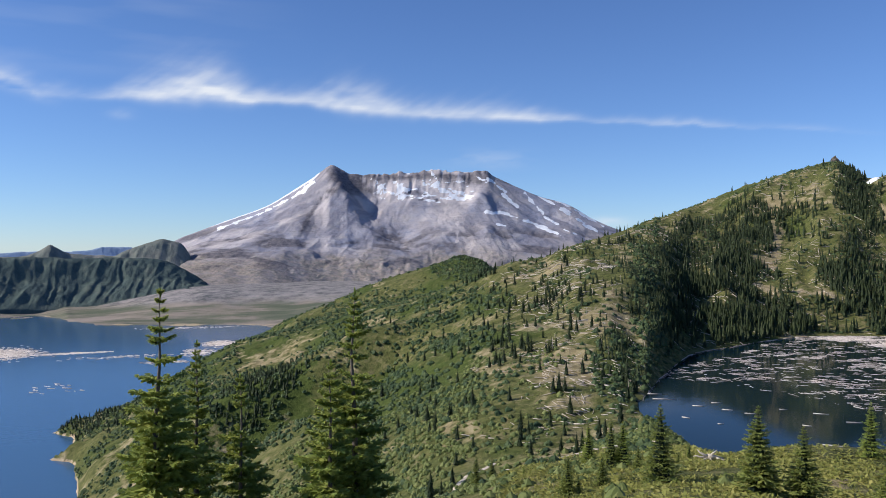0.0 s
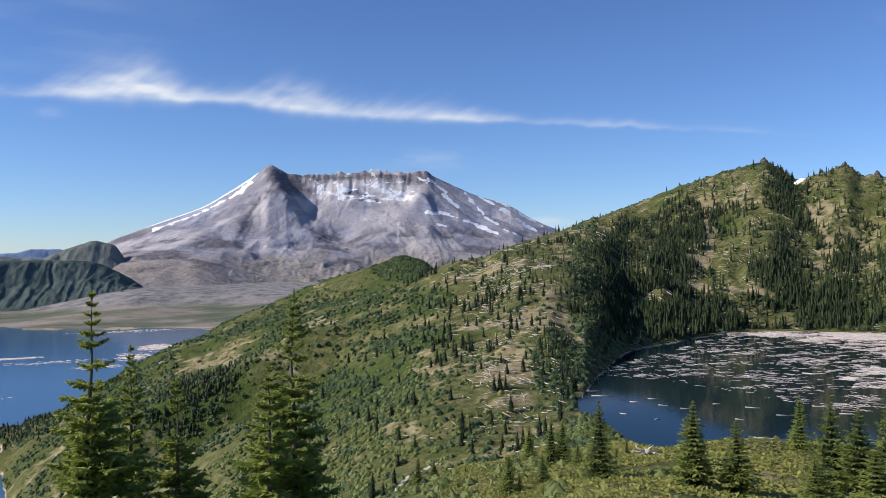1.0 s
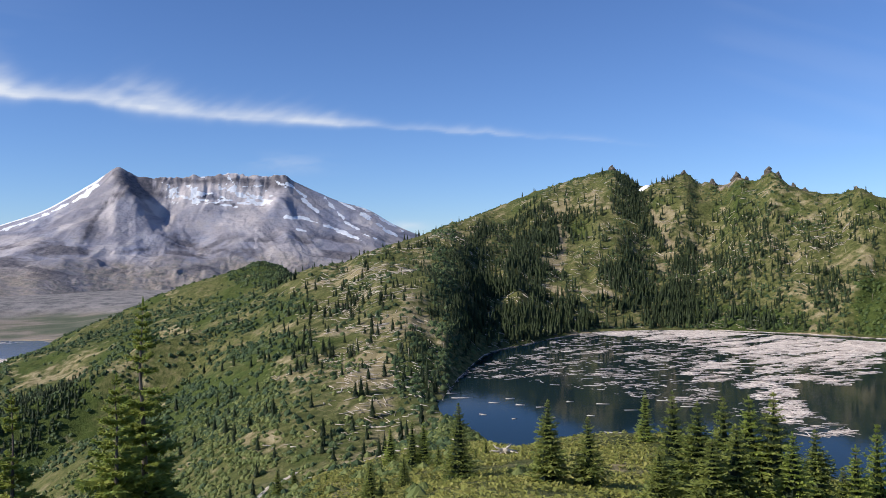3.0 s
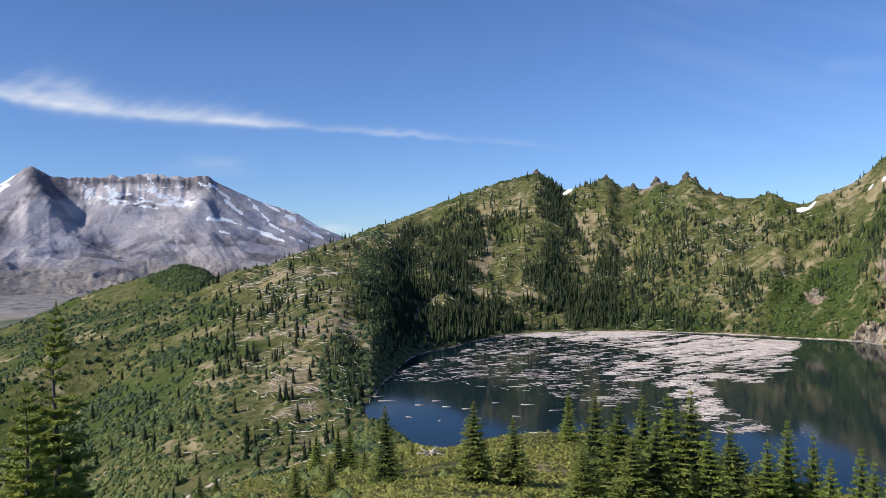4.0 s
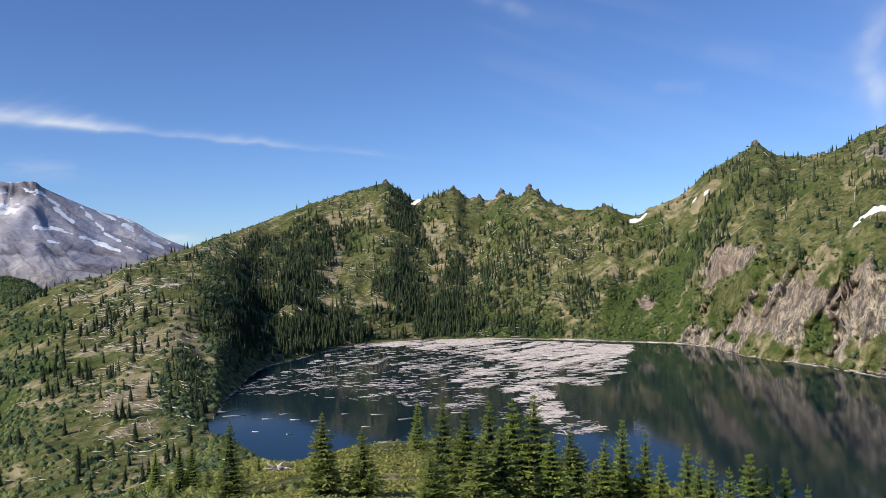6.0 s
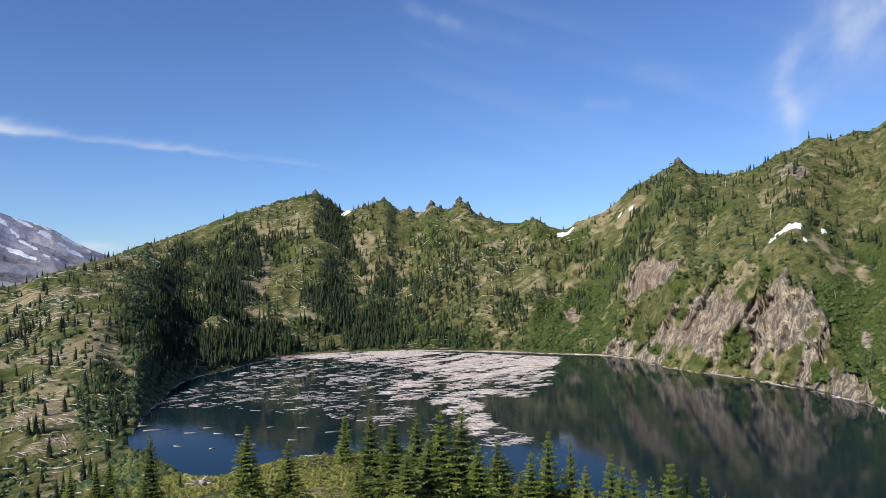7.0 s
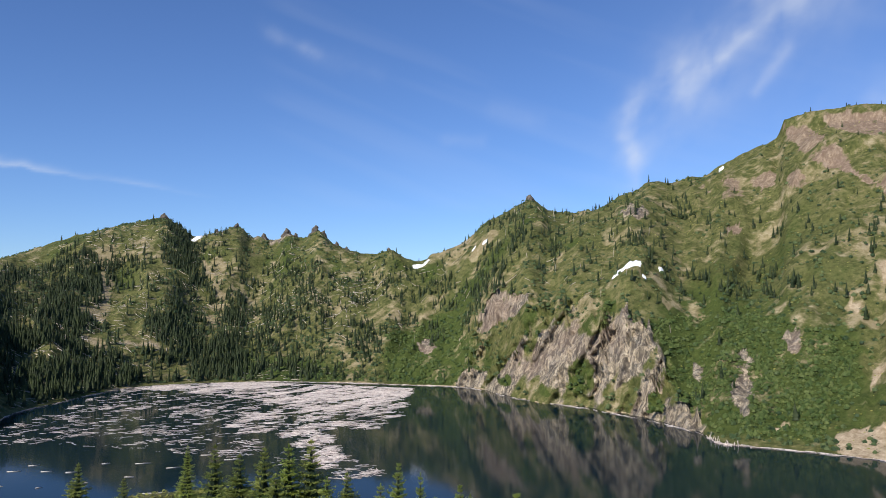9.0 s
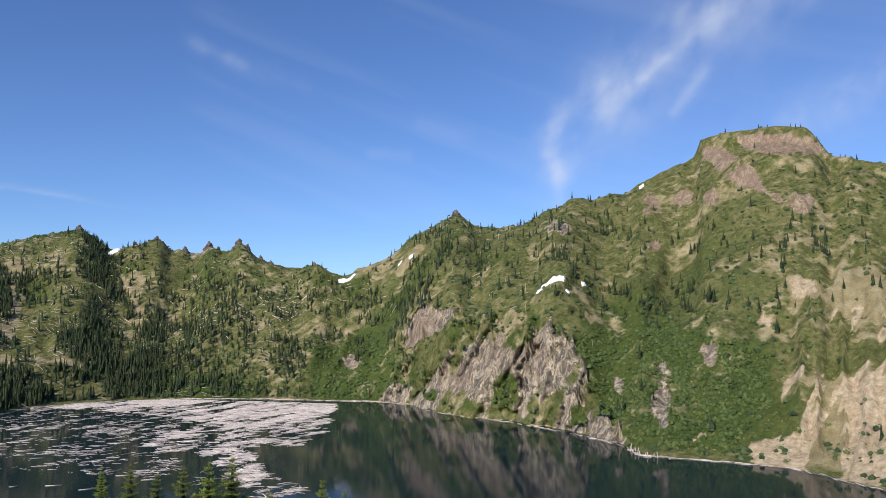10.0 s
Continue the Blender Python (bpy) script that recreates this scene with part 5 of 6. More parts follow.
def slope_pos(a, r):
    return (r - SHORE(a)) / np.maximum(RC(a) - SHORE(a), 1)


def on_land(a, r, p):
    wet = (a > 13) & (p[:, 2] < LAKE + 1.2)
    return ~wet & (p[:, 2] > SPIRIT + 1.5)


def woods(name, a, r, tall, q, label, squat=0.36, mat=None):
    bits = []
    kind = q.randint(0, 4, len(a))
    p = ground_at(a, r)
    for k in range(4):
        tv, tt = far_fir_template(70 + k, 6, 5)
        s = kind == k
        if s.any():
            w = tall[s] * squat * q.uniform(0.8, 1.25, s.sum())
            bits.append(repeat(tv, tt, p[s] - [0, 0, 0.3], w, tall[s], turned(q, s.sum())))
    v, t = joined(bits)
    return stuff(name, mesh_of(name, v, None, t, False), mat or M_FIR, label, "trees")


# fir woods on the wall behind the tarn
a, r, q = sample(34000, 11.5, 80, 420, 1380, 300)
more = sample(36000, 10.0, 31, 420, 1380, 304)
east = sample(24000, 31, 80, 420, 1380, 305)
a, r = np.concatenate([a, more[0], east[0]]), np.concatenate([r, more[1], east[1]])
s = slope_pos(a, r)
x, y = r * np.sin(np.radians(a)), r * np.cos(np.radians(a))
n1, n2 = fbm(x / 75, y / 75, 3, 201), fbm(x / 28, y / 28, 2, 205)
p = ground_at(a, r)
E = np.degrees(np.arctan2(p[:, 2], r))
gap = np.clip(0.78 + 1.0 * n2 + 0.6 * n1, 0.15, 1)
# the two blobs add firs to darken the spur's shaded flank
want = 0.74 * patch(a, E, WOOD_MAIN) * gap + 0.16 * patch(a, E, WOOD_CORE) + 0.30 * blobs(a, E, [(11.5, -7.0, 1.3, 1.7), (12.4, -8.6, 0.8, 1.2)]) + 0.75 * patch(a, E, WOOD_RIB) + 0.55 * patch(a, E, WOOD_LOW) * gap
want = want + 0.75 * blobs(a, E, STANDS) + 0.6 * blobs(a, E, STANDS_EAST) + 0.03 * smooth(44, 50, a) * smooth(-1.5, 0.5, E) * (E < 7.5)
loose = 0.30 * smooth(27, 31, a) * (1 - smooth(46, 52, a)) * (1 - smooth(0.55, 0.9, s)) + (0.13 - 0.09 * smooth(42, 46, a)) * smooth(0.2, 0.4, s) * (1 - smooth(60, 70, a)) * (1 - 0.7 * smooth(0.72, 0.86, s))
want = want + np.clip(loose * (0.5 + 1.5 * n1 + 0.9 * n2), 0, 1) * (1 - patch(a, E, LUSH)) + 0.015
want = np.clip(want, 0, 1) * (1 - 0.95 * rockiness(a, s)) * (1 - 0.8 * patch(a, E, MEADOW)) * (1 - strokes(a, E, GULLIES)) * (1 - blobs(a, E, SNOW, 0.1)) * (1 - 0.9 * patch(a, E, PALE))
keep = (q.rand(len(a)) < want * 0.66) & on_land(a, r, p) & (s > 0.005) & (s < np.where(a < 24.5, 0.80, np.where(a < 48, 0.95, 0.86)))
a, r = a[keep], r[keep]
tall = q.uniform(5.5, 17, len(a)) * (1 - 0.35 * np.clip(slope_pos(a, r), 0, 1)) * (0.48 + 0.52 * smooth(14.0, 17.0, a)) * (1 - 0.2 * bump(a, 40, 8)) * (1 - 0.12 * smooth(48, 56, a))
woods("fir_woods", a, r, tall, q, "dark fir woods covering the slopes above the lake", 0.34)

# a dark stand in place of shade in the fold of the slope above the great lake, and on the knob
a, r, q = sample(30000, -27, 4.2, 600, 1480, 303)
x, y = r * np.sin(np.radians(a)), r * np.cos(np.radians(a))
p = ground_at(a, r)
E = np.degrees(np.arctan2(p[:, 2], r))
want = patch(a, E, FOLD) + 0.45 * patch(a, E, SHORE_WOOD) + 1.2 * patch(a, E, KNOB_SHADE, 0.2) * (r > 1250)
keep = (q.rand(len(a)) < want * (0.8 + 0.5 * fbm(x / 30, y / 30, 2, 12))) & on_land(a, r, p)
a, r = a[keep], r[keep]
woods("fold_trees", a, r, q.uniform(4, 9, len(a)) * np.where(r > 1250, 0.4, 1.0), q, "dense dark trees standing in for shade in a fold of the slope", 0.5)

# skyline trees
a, r, q = sample(900, 3.5, 77, 900, 1400, 301)
r = RC(a) * q.uniform(0.975, 1.004, len(a))
want = 0.30 + 0.5 * fbm(a / 1.3, a * 0, 3, 207)
keep = q.rand(len(a)) < want * np.where(a < 25, 0.03, np.where(a > 54, 0.08, np.where((a > 30.5) & (a < 38), 0.06, 0.10)))
set_a = np.array([14.9, 13.7, 12.4, 12.1, 11.9, 11.3, 11.1, 8.3, 8.0, 7.4, 6.8, 6.1, 4.9, 4.75, 4.1, 19.3, 20.1, 21.4, 13.3, 9.6, 61.0, 60.6, 59.8, 57.4, 71.0, 72.4, 73.0, 72.7])
a = np.concatenate([a[keep], set_a])
r = np.concatenate([r[keep], RC(set_a) * 0.992])
woods("ridge_trees", a, r, np.concatenate([q.uniform(3.5, 8, keep.sum()), q.uniform(6.5, 11.5, len(set_a))]), q, "small firs lining the ridge crest")

# single firs on the open spur
a, r, q = sample(5000, -8, 13.2, 215, 1010, 302)
x, y = r * np.sin(np.radians(a)), r * np.cos(np.radians(a))
want = np.clip(fbm(x / 50, y / 50, 3, 211) - 0.18, 0, 1) * 1.1 * smooth(-9, 2, a) + 0.03
keep = q.rand(len(a)) < want * 0.42 * (0.35 + 0.65 * smooth(300, 420, r))
a, r = a[keep], r[keep]
SINGLES = [(5.6, -7.0), (6.1, -7.0), (7.3, -7.1), (7.8, -6.7), (8.7, -6.2), (5.6, -5.1), (6.9, -6.1), (6.7, -8.3), (4.8, -7.2), (-0.5, -10.8), (-2.2, -11.4), (-1.1, -11.8), (-0.5, -12.1), (1.0, -9.2), (2.1, -13.7), (0.9, -14.7), (8.3, -5.5), (7.9, -4.9), (6.5, -3.7), (7.5, -3.4),
           (9.4, -3.3), (10.3, -2.4), (9.4, -4.9), (10.8, -5.3), (10.8, -6.9), (9.8, -7.6), (8.1, -7.9), (8.5, -8.6), (7.6, -9.8), (8.0, -9.7), (8.4, -9.7), (-0.2, -4.7), (-1.7, -5.4), (-0.8, -6.2), (-3.4, -5.3), (5.8, -5.4), (7.1, -6.9), (7.5, -6.9), (5.9, -7.2), (5.4, -6.9)]
for a_, e_ in SINGLES:
    p = sight(a_, e_, 150, 1010)
    if p is not None:
        a, r = np.append(a, a_), np.append(r, math.hypot(p.x, p.y))
rank = np.argsort(r)
near, rest = rank[:290], rank[290:]
woods("spur_trees", a[rest], r[rest], q.uniform(6, 12, len(rest)), q, "scattered dark firs on the open spur", 0.30)
SPUR = []
for k in range(4):
    v, t = crown_arrays(90 + k, 9.0, 1.9 + 0.25 * (k % 3), 0.03, 0.6, 7, 4, 1, power=0.8, rise=0.12, blade=0.55)
    v, t = joined([(v, t), core_of(190 + k, 9.0, 3.1, 8)])
    me = mesh_of("crown", v, None, t, False)
    me.materials.append(M_FIR)
    SPUR.append((me, KINDS[k][1]))
for k in near:
    p = spot(float(a[k]), float(r[k]))
    s_ = q.uniform(0.65, 1.25)
    ob = thing("spur_fir", "dark narrow fir standing alone on the open hillside", "tree", pose(p.x, p.y, p.z - 0.1, 0, 0, q.uniform(0, 360)) @ Matrix.Diagonal((s_, s_, s_, 1)), "firs on the spur")
    part("trunk", SPUR[k % 4][1], None, ob)
    part("crown", SPUR[k % 4][0], None, ob)


def bush_template(seed, blades=10, lumps=2):
    """A lumpy heap with small leaves standing out of it."""
    q = np.random.RandomState(seed)
    v, t = [], []
    for lump in range(lumps):
        cx, cy, rad = q.uniform(-.22, .22), q.uniform(-.22, .22), q.uniform(0.26, 0.40)
        base, n = len(v), 6
        for z, w in ((-0.1, 1.0), (0.45, 0.86)):
            for j in range(n):
                an = 2 * np.pi * (j + q.uniform(-.25, .25)) / n
                rr = rad * w * q.uniform(0.75, 1.2)
                v.append((cx + rr * math.cos(an), cy + rr * math.sin(an), z * rad * 1.5 + q.uniform(-.05, .05)))
        v.append((cx + q.uniform(-.05, .05), cy + q.uniform(-.05, .05), rad * 1.45 * q.uniform(0.85, 1.2)))
        for j in range(n):
            k = (j + 1) % n
            t += [(base + j, base + k, base + n + k), (base + j, base + n + k, base + n + j), (base + n + j, base + n + k, base + 2 * n)]
    d = unit(np.stack([q.normal(0, 1, blades), q.normal(0, 1, blades), np.abs(q.normal(0, 0.8, blades))], 1))
    o = d * q.uniform(0.26, 0.42, blades)[:, None]
    way = unit(d + q.normal(0, .6, (blades, 3)))
    side = unit(np.cross(way, d) + q.normal(0, .3, (blades, 3)))
    return joined([(np.array(v), np.array(t)), diamonds(o, way, side, q.uniform(0.15, 0.3, blades), q.uniform(0.12, 0.2, blades), 0.1)])


def bushes(name, a, r, size, q, mat, label, blades=10, flat=0.85, lumps=2):
    p = ground_at(a, r)
    kind = q.randint(0, 4, len(a))
    bits = []
    for k in range(4):
        tv, tt = bush_template(120 + k, blades, lumps)
        s = kind == k
        bits.append(repeat(tv, tt, p[s] - [0, 0, 0.05], size[s], size[s] * flat, turned(q, s.sum())))
    v, t = joined(bits)
    return stuff(name, mesh_of(name, v, None, t, False), mat, label, "shrubs")


# shrubs on the left-hand slope, in drifts
a, r, q = sample(56000, -27, 14.6, 190, 1450, 310)
x, y = r * np.sin(np.radians(a)), r * np.cos(np.radians(a))
want = np.clip(0.26 + 0.40 * (1 - smooth(-8, 2, a)) + 1.6 * fbm(x / 60, y / 60, 4, 61), 0.05, 1) * (0.30 + 0.70 * (1 - smooth(0, 8, a))) + 0.5 * smooth(12.4, 13.4, a) + 0.25 * (1 - smooth(330, 460, r))
p = ground_at(a, r)
E = np.degrees(np.arctan2(p[:, 2], r))
# shrubs crowd the fold and knob to darken them like shade
want = np.clip(want + patch(a, E, FOLD) + 0.9 * blobs(a, E, THICKETS) + 0.6 * patch(a, E, SHORE_WOOD) + patch(a, E, KNOB_SHADE, 0.2), 0, 1.2) * (1 - 0.6 * patch(a, E, BROWN, 0.9)) * (1 - 0.75 * blobs(a, E, BARE_SPUR)) * (1 - 0.55 * smooth(1300, 1340, r) * (a > -6) * (1 - patch(a, E, KNOB_SHADE, 0.2)))
keep = (q.rand(len(a)) < want * 0.46) & on_land(a, r, p)
a, r = a[keep], r[keep]
size = q.uniform(2.2, 6.4, len(a)) * (0.75 + 0.7 * smooth(250, 800, r))
near = r < 650
bushes("slope_shrubs", a[near], r[near], size[near], q, M_SHRUB, "dense green shrubs in drifts on the slope", 7)
bushes("far_slope_shrubs", a[~near], r[~near], size[~near], q, M_SHRUB, "dark green shrubs in drifts on the far slope", 6, 0.85, 1)

# shrubs round the tarn and up the eastern slope
a, r, q = sample(70000, 13, 80, 420, 1330, 311)
s = slope_pos(a, r)
x, y = r * np.sin(np.radians(a)), r * np.cos(np.radians(a))
want = np.clip(0.22 + 1.2 * fbm(x / 60, y / 60, 4, 61), 0.06, 1)
want = want + 0.7 * smooth(36, 41, a) * (1 - smooth(46, 48.5, a)) * (1 - smooth(0.25, 0.5, s))
want = want + 0.4 * smooth(38, 42, a) * (1 - smooth(58, 62, a)) * (1 - smooth(0.28, 0.5, s)) + 0.36 * smooth(59, 61.5, a) * (1 - smooth(70, 73, a)) * (1 - smooth(0.30, 0.6, s)) + 0.4 * bump(s, 0.02, 0.03) * (1 - smooth(44.5, 46, a) * (1 - smooth(61, 62.5, a))) + 0.6 * (1 - smooth(14, 16.5, a)) * (1 - smooth(0.1, 0.3, s))
p = ground_at(a, r)
E = np.degrees(np.arctan2(p[:, 2], r))
stone = land_cover(a, r, s, p[:, 2])["rock"]
open_ = (1 - smooth(0.30, 0.62, stone)) * (1 - strokes(a, E, GULLIES)) * (1 - 0.7 * patch(a, E, MEADOW)) * (1 - blobs(a, E, SCARS)) * (1 - blobs(a, E, SNOW, 0.1))
lush = np.clip(patch(a, E, LUSH) + 0.8 * patch(a, E, LUSH_LOW) + 0.85 * patch(a, E, LUSH_EAST) * (0.8 + 0.6 * fbm(x / 30, y / 30, 3, 65)) + blobs(a, E, LEDGES), 0, 1)
want = np.clip(want + 0.35 * rockiness(a, s), 0, 1) * open_ * (1 - 0.75 * lush) * (1 - 0.6 * smooth(44, 48, a) * smooth(0.0, 1.4, E)) * (1 - 0.6 * smooth(28, 31, a) * smooth(0.86, 0.93, s)) * (1 - 0.75 * patch(a, E, PALE))
dice = q.rand(len(a))
fits = on_land(a, r, p) & (s > -0.01) & (s < 1.01)
green = (dice > 0.25) & (dice < 0.25 + 0.75 * lush * open_) & fits
bushes("alder_thicket", a[green], r[green], q.uniform(2.6, 6.2, green.sum()), q, M_ALDER, "bright green alder thickets above the lake", 12)
keep = (dice < want * 0.55) & fits & ~green
ea, er, eq = sample(15000, 56.5, 72, 440, 900, 317)
ep = ground_at(ea, er)
eE = np.degrees(np.arctan2(ep[:, 2], er))
ex, ey = er * np.sin(np.radians(ea)), er * np.cos(np.radians(ea))
ewant = patch(ea, eE, LUSH_EAST) * np.clip(0.75 + 1.1 * fbm(ex / 24, ey / 24, 3, 66), 0.12, 1) * (1 - smooth(0.3, 0.6, land_cover(ea, er, slope_pos(ea, er), ep[:, 2])["rock"]))
ekeep = (eq.rand(len(ea)) < ewant * 0.85) & on_land(ea, er, ep)
bushes("eastern_thicket", ea[ekeep], er[ekeep], eq.uniform(2.2, 5.6, ekeep.sum()), eq, M_ALDER, "dense mixed green alder brush on the steep lakeside", 16, 0.9, 1)
a, r = a[keep], r[keep]
bushes("lakeside_shrubs", a, r, q.uniform(2.2, 6.8, len(a)), q, M_SHRUB, "bright green shrubs and saplings above the lake", 9, 0.85, 1)

# taller brush on the steep slope below the bench
a, r, q = sample(13000, -13, 9, 280, 600, 316)
x, y = r * np.sin(np.radians(a)), r * np.cos(np.radians(a))
want = np.clip(0.50 + 1.3 * fbm(x / 34, y / 34, 4, 227), 0, 1) * (1 - 0.85 * smooth(-1, 5, a))
p = ground_at(a, r)
E = np.degrees(np.arctan2(p[:, 2], r))
want = want * (1 - 0.85 * blobs(a, E, BARE_SPUR)) * (1 - 0.85 * patch(a, E, BROWN))
keep = (q.rand(len(a)) < want * 0.7) & on_land(a, r, p)
a, r = a[keep], r[keep]
bushes("steep_shrubs", a, r, q.uniform(1.6, 5.0, len(a)), q, M_BRUSH, "thick green brush on the steep slope", 10)

# tufts of heath and low brush on the high and eastern slopes
a, r, q = sample(22000, 20, 80, 480, 1330, 314)
s = slope_pos(a, r)
x, y = r * np.sin(np.radians(a)), r * np.cos(np.radians(a))
want = np.clip(0.35 + 1.0 * fbm(x / 40, y / 40, 4, 225) + 0.35 * smooth(58, 64, a), 0, 1) * (1 - rockiness(a, s))
p = ground_at(a, r)
want = want * (1 - blobs(a, np.degrees(np.arctan2(p[:, 2], r)), SNOW, 0.1))
keep = (q.rand(len(a)) < want * 0.6) & on_land(a, r, p) & (s > 0.02) & (s < 1.0)
a, r = a[keep], r[keep]
bushes("slope_heath", a, r, q.uniform(0.9, 2.6, len(a)), q, M_HEATH, "low olive heath scattered over the upper slopes", 5, 0.6, 1)

def tufts(name, a, r, size, q, mat, label):
    """Low sprays of leaves, close to the ground."""
    p = ground_at(a, r)
    bits = []
    kind = q.randint(0, 4, len(a))
    for k in range(4):
        g_ = np.random.RandomState(160 + k)
        n = 8
        base = np.stack([g_.normal(0, .22, n), g_.normal(0, .22, n), g_.uniform(-.02, .10, n)], 1)
        way = unit(np.stack([g_.normal(0, 1, n), g_.normal(0, 1, n), g_.uniform(0.25, 1.1, n)], 1))
        side = unit(np.cross(way, np.array([[0, 0, 1.0]])) + g_.normal(0, .35, (n, 3)))
        tv, tt = diamonds(base, way, side, g_.uniform(0.38, 0.65, n), g_.uniform(0.18, 0.34, n), 0.15)
        m = kind == k
        bits.append(repeat(tv, tt, p[m], size[m], size[m] * 0.75, turned(q, m.sum())))
    v, t = joined(bits)
    return stuff(name, mesh_of(name, v, None, t, False), mat, label, "shrubs")


# low heath on the bench
a, r, q = sample(48000, 4, 56, 68, 208, 312)
x, y = r * np.sin(np.radians(a)), r * np.cos(np.radians(a))
want = np.clip(0.55 + 0.8 * fbm(x / 9, y / 9, 3, 221), 0, 1)
p = ground_at(a, r)
want = want * (1 - 0.9 * smooth(0.45, 0.75, land_cover(a, r, slope_pos(a, r), p[:, 2])["bare"]))
keep = (q.rand(len(a)) < want * 0.8) & on_land(a, r, p)
a, r = a[keep], r[keep]
tufts("heath", a, r, q.uniform(0.7, 2.0, len(a)), q, M_HEATH, "low yellow-green heath and huckleberry on the bench")


# green shrubs and saplings over the hollow side of the bench
a, r, q = sample(12000, -14, 19, 85, 330, 313)
x, y = r * np.sin(np.radians(a)), r * np.cos(np.radians(a))
want = np.clip(0.66 + 1.4 * fbm(x / 26, y / 26, 4, 223), 0, 1) * (1 - 0.35 * smooth(2, 7, a) - 0.3 * smooth(14, 18, a))
p = ground_at(a, r)
E = np.degrees(np.arctan2(p[:, 2], r))
want = (want + 0.4 * blobs(a, E, THICKETS)) * (1 - 0.85 * blobs(a, E, BARE_SPUR))
keep = (q.rand(len(a)) < want * 0.75) & on_land(a, r, p)
a, r = a[keep], r[keep]
bushes("bench_shrubs", a, r, q.uniform(1.0, 3.6, len(a)), q, M_BRUSH, "green shrubs and saplings on the near slope", 14, 0.8, 2)


# ---- logs ----
def log_arrays(p0, p1, girth, q, sides=5):
    """Straight tapering stems between pairs of points."""
    n = len(p0)
    d = unit(p1 - p0)
    a_ = unit(np.cross(d, np.where(np.abs(d[:, 2:3]) > .9, [[1.0, 0, 0]], [[0, 0, 1.0]])))
    b_ = np.cross(d, a_)
    ang = np.arange(sides) * 2 * np.pi / sides
    ring = np.cos(ang)[None, :, None] * a_[:, None] + np.sin(ang)[None, :, None] * b_[:, None]
    v = np.concatenate([p0[:, None] + ring * girth[:, None, None] * 0.5, p1[:, None] + ring * girth[:, None, None] * 0.28], 1)
    t = []
    for j in range(sides):
        k = (j + 1) % sides
        t += [(j, k, sides + k), (j, sides + k, sides + j)]
    for j in range(1, sides - 1):
        t += [(0, j + 1, j), (sides, sides + j, sides + j + 1)]
    t = np.array(t)[None] + (np.arange(n) * 2 * sides)[:, None, None]
    return v.reshape(-1, 3), t.reshape(-1, 3)


def lying(a, r, bearing, length, lift, q):
    """Ends of logs that lie on the ground."""
    x, y = r * np.sin(np.radians(a)), r * np.cos(np.radians(a))
    ends = []
    for sg in (-.5, .5):
        ex, ey = x + sg * length * np.sin(bearing), y + sg * length * np.cos(bearing)
        ea, er = np.degrees(np.arctan2(ex, ey)), np.hypot(ex, ey)
        ends.append(np.stack([ex, ey, height(ea, er) + lift], -1))
    return ends


# blown-down trunks on the slopes
a, r, q = sample(32000, 1, 64, 200, 1340, 320)
s = slope_pos(a, r)
x, y = r * np.sin(np.radians(a)), r * np.cos(np.radians(a))
want = np.clip(0.20 + 0.9 * fbm(x / 80, y / 80, 3, 231), 0.02, 1) * smooth(2, 7, a) * (1 - smooth(46, 62, a))
want = np.where((a < 13.5) & (r < 950), want * (1.2 + 1.6 * smooth(4, 7, a)) + 0.25 * smooth(5, 8, a) * smooth(0.1, 0.4, fbm(x / 40, y / 40, 3, 233)), want) * (1 - rockiness(a, s))
p = ground_at(a, r)
E = np.degrees(np.arctan2(p[:, 2], r))
want = want + (0.45 * blobs(a, E, BARE_SPUR) + 0.05 * patch(a, E, WOOD_MAIN) + 0.05 * patch(a, E, WOOD_LOW) + 0.12 * patch(a, E, MEADOW) + 0.22 * blobs(a, E, [(25.0, -2.5, 1.6, 0.8), (27.0, 0.6, 1.2, 0.8), (37.6, 0.9, 2.2, 0.9), (20.9, -1.0, 1.2, 0.6), (22.4, -4.2, 1.6, 0.8)])) * (1 - rockiness(a, s))
want = want + 0.14 * smooth(28, 31, a) * (1 - smooth(42, 45, a)) * smooth(-3, -1.5, E) * (1 - smooth(2.5, 3.2, E))
want = want * (1 - patch(a, E, LUSH)) * (1 - patch(a, E, WOOD_CORE)) * (1 - 0.85 * smooth(43, 47, a)) * (1 - blobs(a, E, SNOW, 0.1))
keep = (q.rand(len(a)) < want * np.where(r > 850, 0.42, 0.7)) & on_land(a, r, p) & (s < 0.90)
a, r = a[keep], r[keep]
bearing = np.radians(np.where(a < 13, 135, 140)) + q.normal(0, 0.62, len(a))
far_ = smooth(500, 900, r)
p0, p1 = lying(a, r, bearing, q.uniform(3, 10, len(a)) * (0.6 + 0.4 * smooth(300, 600, r)) * (1 + 0.2 * far_), 0.5 + 0.3 * far_, q)
flip = q.rand(len(a)) < 0.5
p0[flip], p1[flip] = p1[flip].copy(), p0[flip].copy()
v, t = log_arrays(p0, p1, q.uniform(0.32, 0.66, len(a)) * (1 + 0.2 * far_), q)
stuff("fallen_logs", mesh_of("fallen_logs", v, None, t), M_LOG, "bleached trunks blown down across the slopes", "logs")

# standing dead trunks
a, r, q = sample(380, 6, 60, 420, 1350, 321)
s = slope_pos(a, r)
p = ground_at(a, r)
keep = on_land(a, r, p) & (s < 1.0) & (q.rand(len(a)) < 0.55)
p = p[keep]
v, t = log_arrays(p - [0, 0, 0.5], p + np.stack([q.normal(0, .5, len(p)), q.normal(0, .5, len(p)), q.uniform(3, 9, len(p))], 1), q.uniform(0.3, 0.5, len(p)), q)
